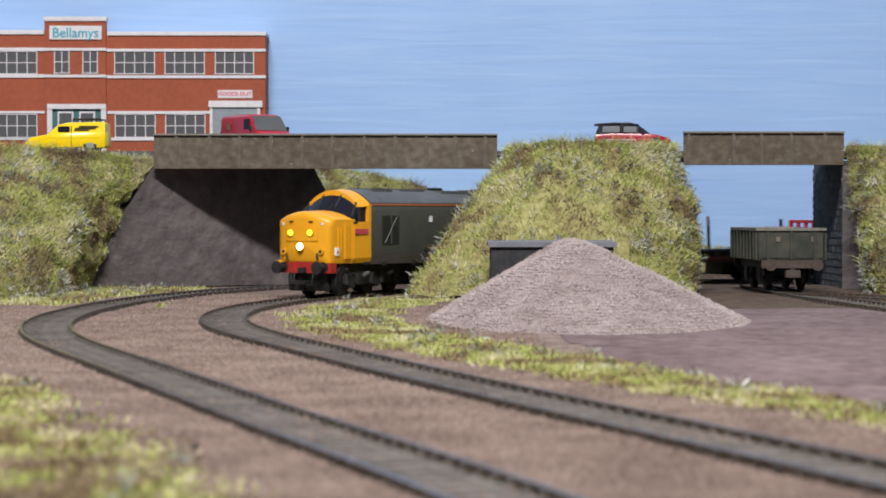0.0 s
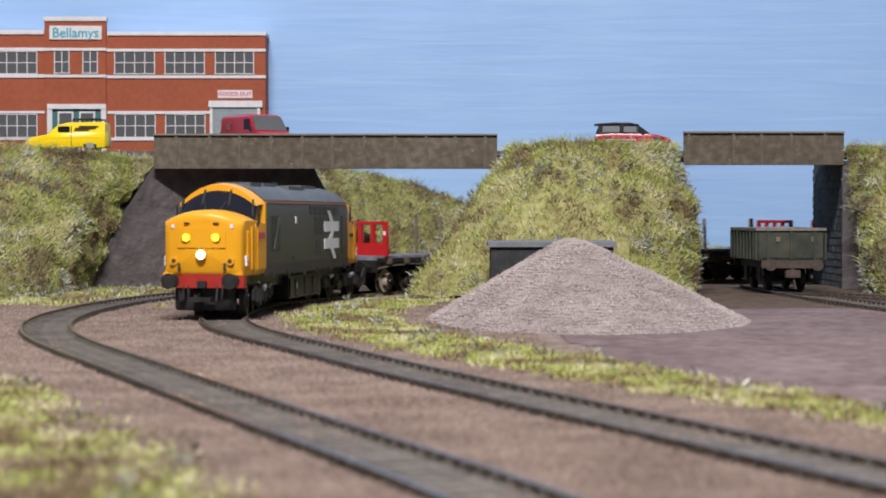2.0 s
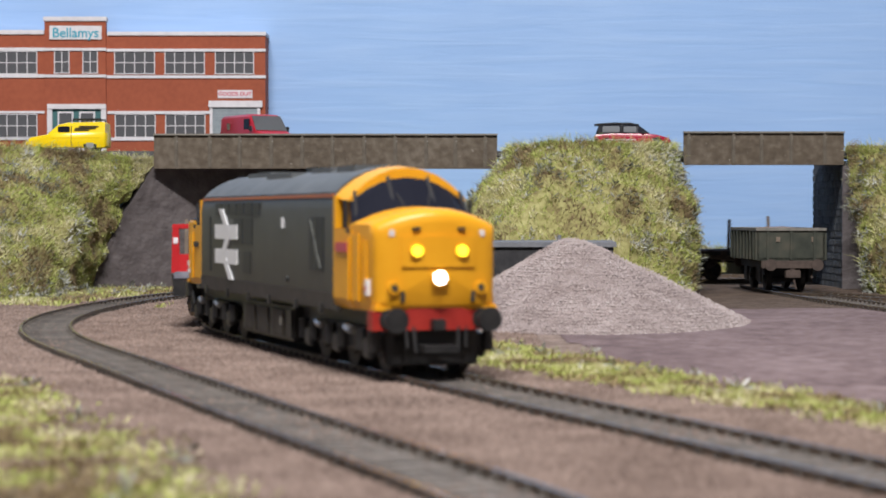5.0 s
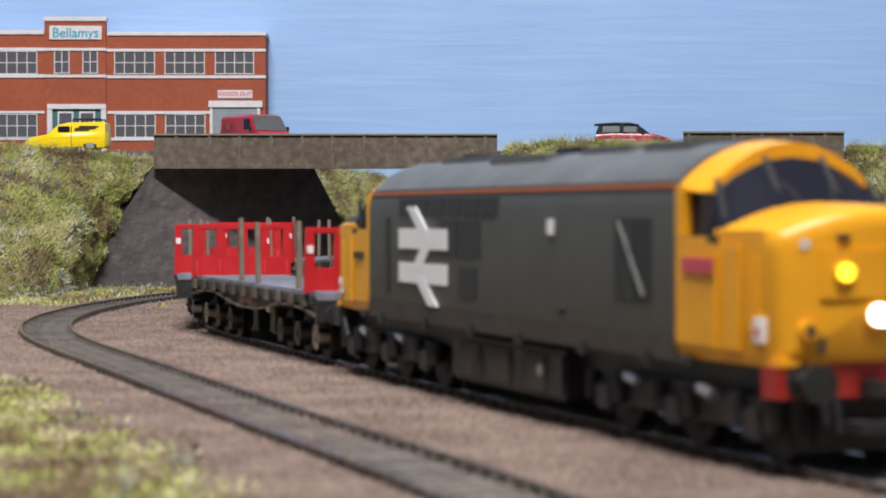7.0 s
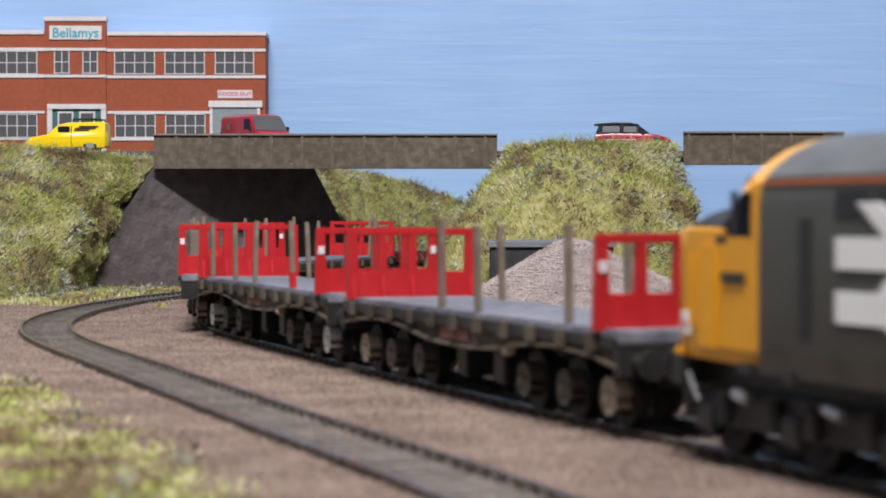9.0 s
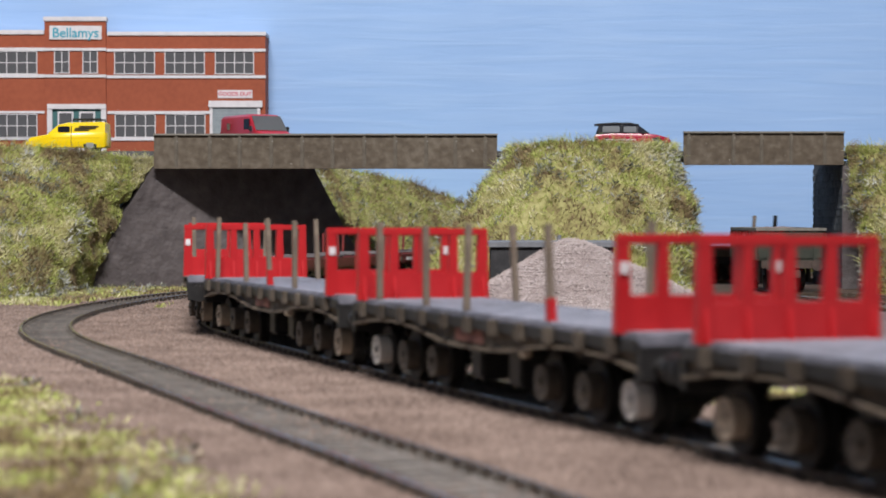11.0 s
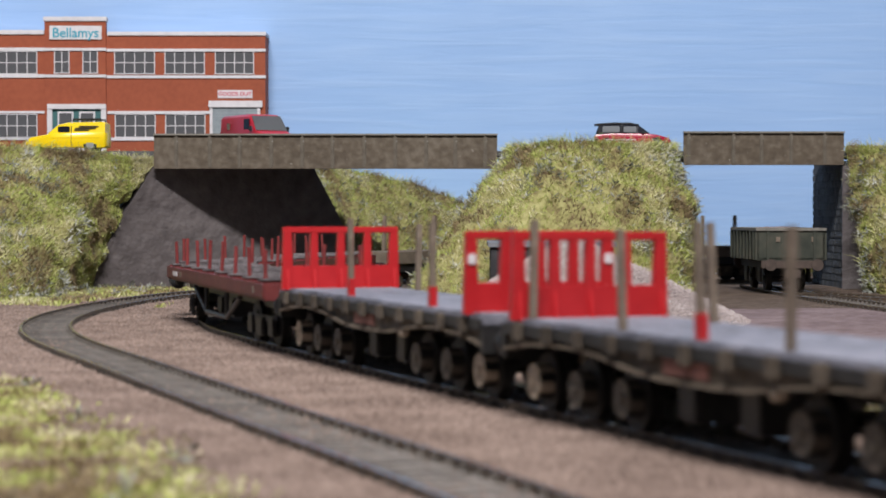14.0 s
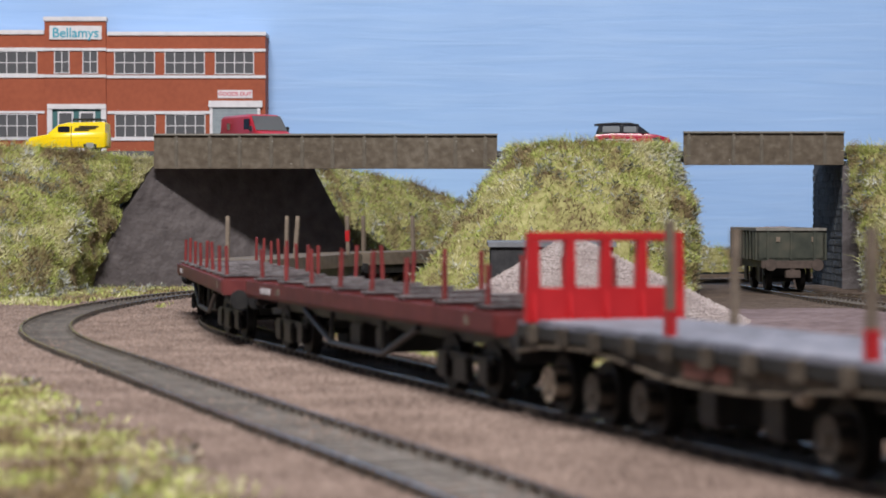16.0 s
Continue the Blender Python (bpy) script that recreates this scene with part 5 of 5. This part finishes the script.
def build_mineral_wagon():
    w = empty("mineral_wagon", "weathered grey steel mineral wagon loaded with pale stone", "wagon", at=on_line(SIDING, 362, 20))
    L, W = 36, 16.6
    part("floor", boxed(-L, L, -W, W, 15.0, 16.4), M_TIPPER, w)
    for sgn in (-1, 1):
        s = part("side_panel", boxed(-L, L, *sorted((sgn * (W - 1), sgn * W)), 15.2, 29.6), M_TIPPER, w, "grey ribbed steel side")
        for x in (-35, -26, -17, -8, 1, 10, 19, 28, 35):
            part("rib", boxed(x - 0.6, x + 0.6, *sorted((sgn * W, sgn * (W + 1.1))), 15.2, 29.4, bevel=0.15), M_TIPPER, s)
        p = part("end_panel", boxed(*sorted((sgn * (L - 1), sgn * L)), -W, W, 15.2, 29.6), M_TIPPER, w, "grey steel end with pressed ribs")
        for y in (-11.5, 0, 11.5):
            part("rib", boxed(*sorted((sgn * L, sgn * (L + 1.0))), y - 0.7, y + 0.7, 15.2, 29.4, bevel=0.15), M_TIPPER, p)
        for y in (-6.5, 11.0):
            part("label", boxed(*sorted((sgn * L, sgn * (L + 0.35))), y - 1.0, y + 1.0, 24.2, 26.6), M_STAKE, p, "small faded label")
        part("top_rim", boxed(-L - 0.6, L + 0.6, *sorted((sgn * (W - 1.2), sgn * (W + 0.9))), 29.4, 31.0, bevel=0.25), M_TIPRIM, w, "pale worn top rim")
        part("top_rim", boxed(*sorted((sgn * (L - 1.2), sgn * (L + 0.9))), -W - 0.6, W + 0.6, 29.45, 31.05, bevel=0.25), M_TIPRIM, w, "pale worn top rim")
        hs = part("headstock", boxed(*sorted((sgn * L, sgn * (L + 2))), -15, 15, 11.0, 15.0, bevel=0.3), M_RUST, w)
        for y in (-11.5, 11.5):
            buffer(hs, sgn * (L + 1), y, 13.0, sgn, M_RUST, 2.9)
        bm = boxed(*sorted((sgn * (L + 1.5), sgn * (L + 5.5))), -3.6, 3.6, 6.4, 10.4, bevel=0.4)
        rod(bm, (sgn * (L + 3), 0, 7), (sgn * (L + 3), 0, 11), 1.2, 8)
        rod(bm, (sgn * (L + 4), 0.5, 6), (sgn * (L + 5), 1.5, 1.0), 0.5, 6)
        part("coupling", bm, M_RUST, hs)
        part("sole_bar", boxed(-L, L, *sorted((sgn * 10.6, sgn * 12.0)), 11.0, 15.1), M_BLACK, w)
        for x in (-18, 18):
            part("axle_guard", boxed(x - 4, x + 4, *sorted((sgn * 11.6, sgn * 12.8)), 3.6, 11.4, bevel=0.5), M_BLACK, w)
    for x in (-18, 18):
        wheel_pair(w, x, 6.2, M_WHEELB)
    # black box added between the axles to deepen the shade under the floor
    part("brake_gear", boxed(-13, 13, -9, 9, 4.0, 15.0, bevel=0.6), M_BLACK, w)
    bm = bmesh.new()
    grid = [[(x, y, 29.2 + 2.2 * (1 - (x / 36) ** 2) * (1 - (y / 17) ** 2) + 0.5 * noise.noise(Vector((x * 0.4, y * 0.4, 0)))) for y in np.linspace(-15.6, 15.6, 16)] for x in np.linspace(-35, 35, 30)]
    loft(bm, grid, cap=False, closed=False)
    part("stone_load", bm, M_PILE, w, "pale crushed stone load", smooth=True)


build_mineral_wagon()


# ---- road vehicles (x forward) ----
def car_wheel(parent, x, y, r, width=2.0):
    bm = rod(bmesh.new(), (0, -width / 2, 0), (0, width / 2, 0), r, 20)
    t = part("wheel", bm, M_TYRE, parent, at=mm(x, y, r))
    part("rim", rod(bmesh.new(), (0, -width / 2 - 0.15, 0), (0, width / 2 + 0.15, 0), r * 0.58, 14), M_RIM, t)


def shell(sections):
    """Car body skin: sections of (x, half width at waist, low, waist, half width at roof, roof)."""
    rings = []
    for x, a, lo, wa, b, ro in sections:
        rings.append([(x, -a * 0.93, lo), (x, -a, lo + (wa - lo) * 0.35), (x, -a * 0.985, wa), (x, -b, wa + (ro - wa) * 0.85), (x, -b * 0.8, ro),
                      (x, b * 0.8, ro), (x, b, wa + (ro - wa) * 0.85), (x, a * 0.985, wa), (x, a, lo + (wa - lo) * 0.35), (x, a * 0.93, lo)])
    return loft(bmesh.new(), rings)


def build_hatchback():
    c = empty("hatchback_car", "small glossy red hatchback car with black roof", "car", at=mm(102, 1128, 71.2, 0, 0, -4))
    part("body", shell([(-20.6, 8.6, 3.4, 7.0, 8.2, 7.6), (-19.6, 9.8, 2.6, 8.6, 9.4, 9.3), (-10, 10.2, 2.2, 9.4, 9.8, 9.9), (6, 10.2, 2.2, 9.4, 9.8, 9.8), (13, 10.0, 2.3, 8.6, 9.4, 9.3), (19, 9.2, 2.6, 6.8, 8.6, 7.6), (21.0, 7.6, 3.4, 5.6, 7.0, 6.0)]), M_CARRED, c, "glossy red body", smooth=True)
    part("cabin", shell([(-19.4, 8.9, 9.0, 9.6, 8.0, 10.2), (-17.6, 9.2, 9.0, 9.8, 8.0, 14.9), (-2, 9.2, 9.0, 9.8, 8.2, 15.4), (3.0, 9.2, 9.0, 9.8, 7.8, 14.8), (9.5, 9.0, 9.0, 9.4, 8.2, 9.9)]), M_GLASS, c, "dark tinted windows")
    part("roof", shell([(-20.2, 7.6, 14.4, 14.9, 7.0, 15.2), (-10, 8.3, 14.9, 15.4, 7.6, 15.9), (-1, 8.3, 14.8, 15.3, 7.4, 15.8), (3.6, 7.6, 14.3, 14.6, 7.0, 14.9)]), M_SURROUND, c, "black roof")
    for sgn in (-1, 1):
        for x in (-17.6, -5.5):
            part("window_pillar", boxed(x - 0.5, x + 0.5, *sorted((sgn * 8.3, sgn * 9.3)), 9.4, 14.8), M_SURROUND, c)
        part("side_window", boxed(-15.8, -6.6, *sorted((sgn * 8.7, sgn * 9.25)), 10.4, 13.8, bevel=0.3), M_CARGLASS, c)
        part("side_window", boxed(-4.6, 2.2, *sorted((sgn * 8.7, sgn * 9.25)), 10.4, 13.6, bevel=0.3), M_CARGLASS, c)
        part("headlamp", rod(bmesh.new(), (18.8, sgn * 6.6, 6.8), (19.8, sgn * 6.8, 6.6), 1.3, 12), M_RIM, c)
        part("mirror", boxed(5.0, 6.4, *sorted((sgn * 9.6, sgn * 11.2)), 9.6, 11.0, bevel=0.3), M_SURROUND, c)
        part("stripe", boxed(-14, 2, *sorted((sgn * 10.05, sgn * 10.35)), 6.2, 6.6), M_DECAL, c)
        for x in (-12.6, 13.0):
            car_wheel(c, x, sgn * 9.0, 3.9)
    part("windscreen_frame", rod(bmesh.new(), (3.2, -8.0, 14.6), (3.2, 8.0, 14.6), 0.4, 6), M_SURROUND, c)


def build_three_wheeler():
    c = empty("three_wheeled_van", "battered yellow three-wheeled van with black roof rack", "van", at=mm(-200.5, 1122, 71.2, 0, 0, 178))
    part("body", shell([(-20.8, 7.6, 3.0, 9.6, 7.2, 10.2), (-19.8, 8.6, 2.2, 9.8, 8.2, 10.4), (5, 8.6, 2.2, 9.4, 8.2, 9.8), (10, 8.4, 2.2, 8.8, 7.6, 9.3), (20, 6.2, 2.6, 7.0, 5.0, 7.8), (22.8, 4.0, 3.2, 5.8, 3.4, 6.4)]), M_CARYEL, c, "bright yellow body", smooth=True)
    part("cabin", shell([(-20.4, 7.8, 9.4, 10.4, 7.0, 15.2), (-19.0, 8.0, 9.4, 10.4, 7.2, 16.0), (0, 8.0, 9.4, 10.4, 7.2, 15.6), (5.0, 8.0, 9.4, 10.2, 6.8, 14.4), (10.4, 7.8, 9.0, 9.3, 7.0, 9.6)]), M_CARYEL, c, "yellow van top", smooth=True)
    part("windscreen", shell([(6.4, 5.8, 10.4, 10.8, 5.4, 13.6), (10.7, 6.0, 9.5, 9.6, 5.6, 10.0)]), M_CARGLASS, c)
    for sgn in (-1, 1):
        part("side_window", boxed(-1.6, 4.8, *sorted((sgn * 7.2, sgn * 8.25)), 10.2, 13.4, bevel=0.3), M_GLASS, c, "dark side window")
        bm = bmesh.new()
        for k, (a, b) in enumerate(((-17, -6.5), (-15.5, -4.5), (-12, -4))):
            box(bm, a, b, *sorted((sgn * 7.4, sgn * 8.3)), 13.2 - k * 1.0, 13.7 - k * 1.0)
        part("lettering_bars", bm, M_SURROUND, c, "dark lettering")
        part("door_line", boxed(-2.6, -2.3, *sorted((sgn * 7.8, sgn * 8.72)), 3.4, 13.6), M_SKIRT, c)
        part("waist_trim", boxed(-18, 8, *sorted((sgn * 8.3, sgn * 8.75)), 7.2, 7.6), M_CARYEL, c)
        car_wheel(c, -12.5, sgn * 7.4, 3.6)
        part("headlamp", rod(bmesh.new(), (20.5, sgn * 4.2, 6.0), (21.8, sgn * 4.2, 6.0), 1.1, 12), M_RIM, c)
        part("roof_rail", rod(bmesh.new(), (-18, sgn * 6.0, 17.4), (-3, sgn * 6.0, 17.4), 0.35, 6), M_SURROUND, c)
    car_wheel(c, 15.5, 0, 3.6)
    bm = bmesh.new()
    for k in range(7):
        x = -18 + k * 2.5
        rod(bm, (x, -6, 17.2), (x, 6, 17.2), 0.3, 6)
        for sgn in (-1, 1):
            rod(bm, (x, sgn * 6, 15.8), (x, sgn * 6, 17.4), 0.3, 6)
    part("roof_rack", bm, M_SURROUND, c, "black roof rack")


def build_panel_van():
    c = empty("panel_van", "red post van with large sloping windscreen", "van", at=mm(-100, 1136, 71.2, 0, 0, -58) @ Matrix.Scale(0.84, 4))
    part("body", shell([(-33, 11.6, 3.2, 13.0, 10.8, 23.6), (-32, 12.4, 2.8, 13.4, 11.4, 24.4), (4, 12.4, 2.6, 13.4, 11.4, 24.6), (9, 12.4, 2.6, 13.2, 11.2, 23.8), (17, 12.2, 2.6, 12.4, 11.4, 13.6), (25, 11.4, 2.8, 10.4, 10.8, 11.4), (27, 10.4, 3.4, 8.6, 9.8, 9.4)]), M_VANRED, c, "faded red body", smooth=True)
    bm = bmesh.new()
    vs = [bm.verts.new(p) for p in ((9.6, -10.4, 23.4), (9.6, 10.4, 23.4), (17.6, 11.2, 13.9), (17.6, -11.2, 13.9))]
    bm.faces.new(vs)
    bmesh.ops.solidify(bm, geom=bm.faces[:], thickness=-0.5)
    part("windscreen", bm, M_CARGLASS, c, "windscreen with its reflection put in as pale colour")
    for sgn in (-1, 1):
        part("side_window", boxed(1.5, 9.5, *sorted((sgn * 11.6, sgn * 12.2)), 14.4, 21.4, bevel=0.4), M_GLASS, c)
        part("mirror", boxed(13, 14.6, *sorted((sgn * 12.4, sgn * 14.4)), 13.4, 16.6, bevel=0.3), M_SURROUND, c)
        part("badge", boxed(-22, -18, *sorted((sgn * 12.0, sgn * 12.6)), 15.0, 19.5, bevel=0.3), M_STAKE, c, "small pale badge")
        part("headlamp", rod(bmesh.new(), (25.6, sgn * 7.6, 8.0), (26.8, sgn * 7.6, 8.0), 1.6, 12), M_RIM, c)
        for x in (-20, 16):
            car_wheel(c, x, sgn * 11.0, 4.4, 2.6)


build_hatchback()
build_three_wheeler()
build_panel_van()


def motions():
    """The train runs along the main line; its wheels roll and its bogies follow the curve."""
    for thing, wheels, trail, half in TRAIN:
        walk(thing, [(t, on_line(MAIN, train_centre(t) + trail, half)) for t in np.arange(0, 16.01, 0.5)])
        bogies = []
        for ob in thing.children:
            if ob.name.startswith("bogie"):
                bogies.append(ob)
        for ob in bogies:
            x = ob.location.x / MM
            rows = []
            for t in np.arange(0, 16.01, 1.0):
                s = train_centre(t) + trail
                a, b = MAIN.at(s - half), MAIN.at(s + half)
                chord = math.atan2(a[1] - b[1], a[0] - b[0])
                h = MAIN.at(s - math.copysign(half, x))[2] + math.pi
                turn = math.degrees(math.atan2(math.sin(h - chord), math.cos(h - chord)))
                rows.append((t, mm(x, 0, 0, 0, 0, turn)))
            walk(ob, rows)
        for ob, r in wheels:
            p = ob.location.copy()
            base = train_centre(0)
            rows = []
            for t in np.arange(0, 16.01, 0.1):
                roll = (base - train_centre(t)) / r
                rows.append((t, Matrix.Translation(p) @ Matrix.Rotation(roll, 4, "Y")))
            walk(ob, rows)


motions()
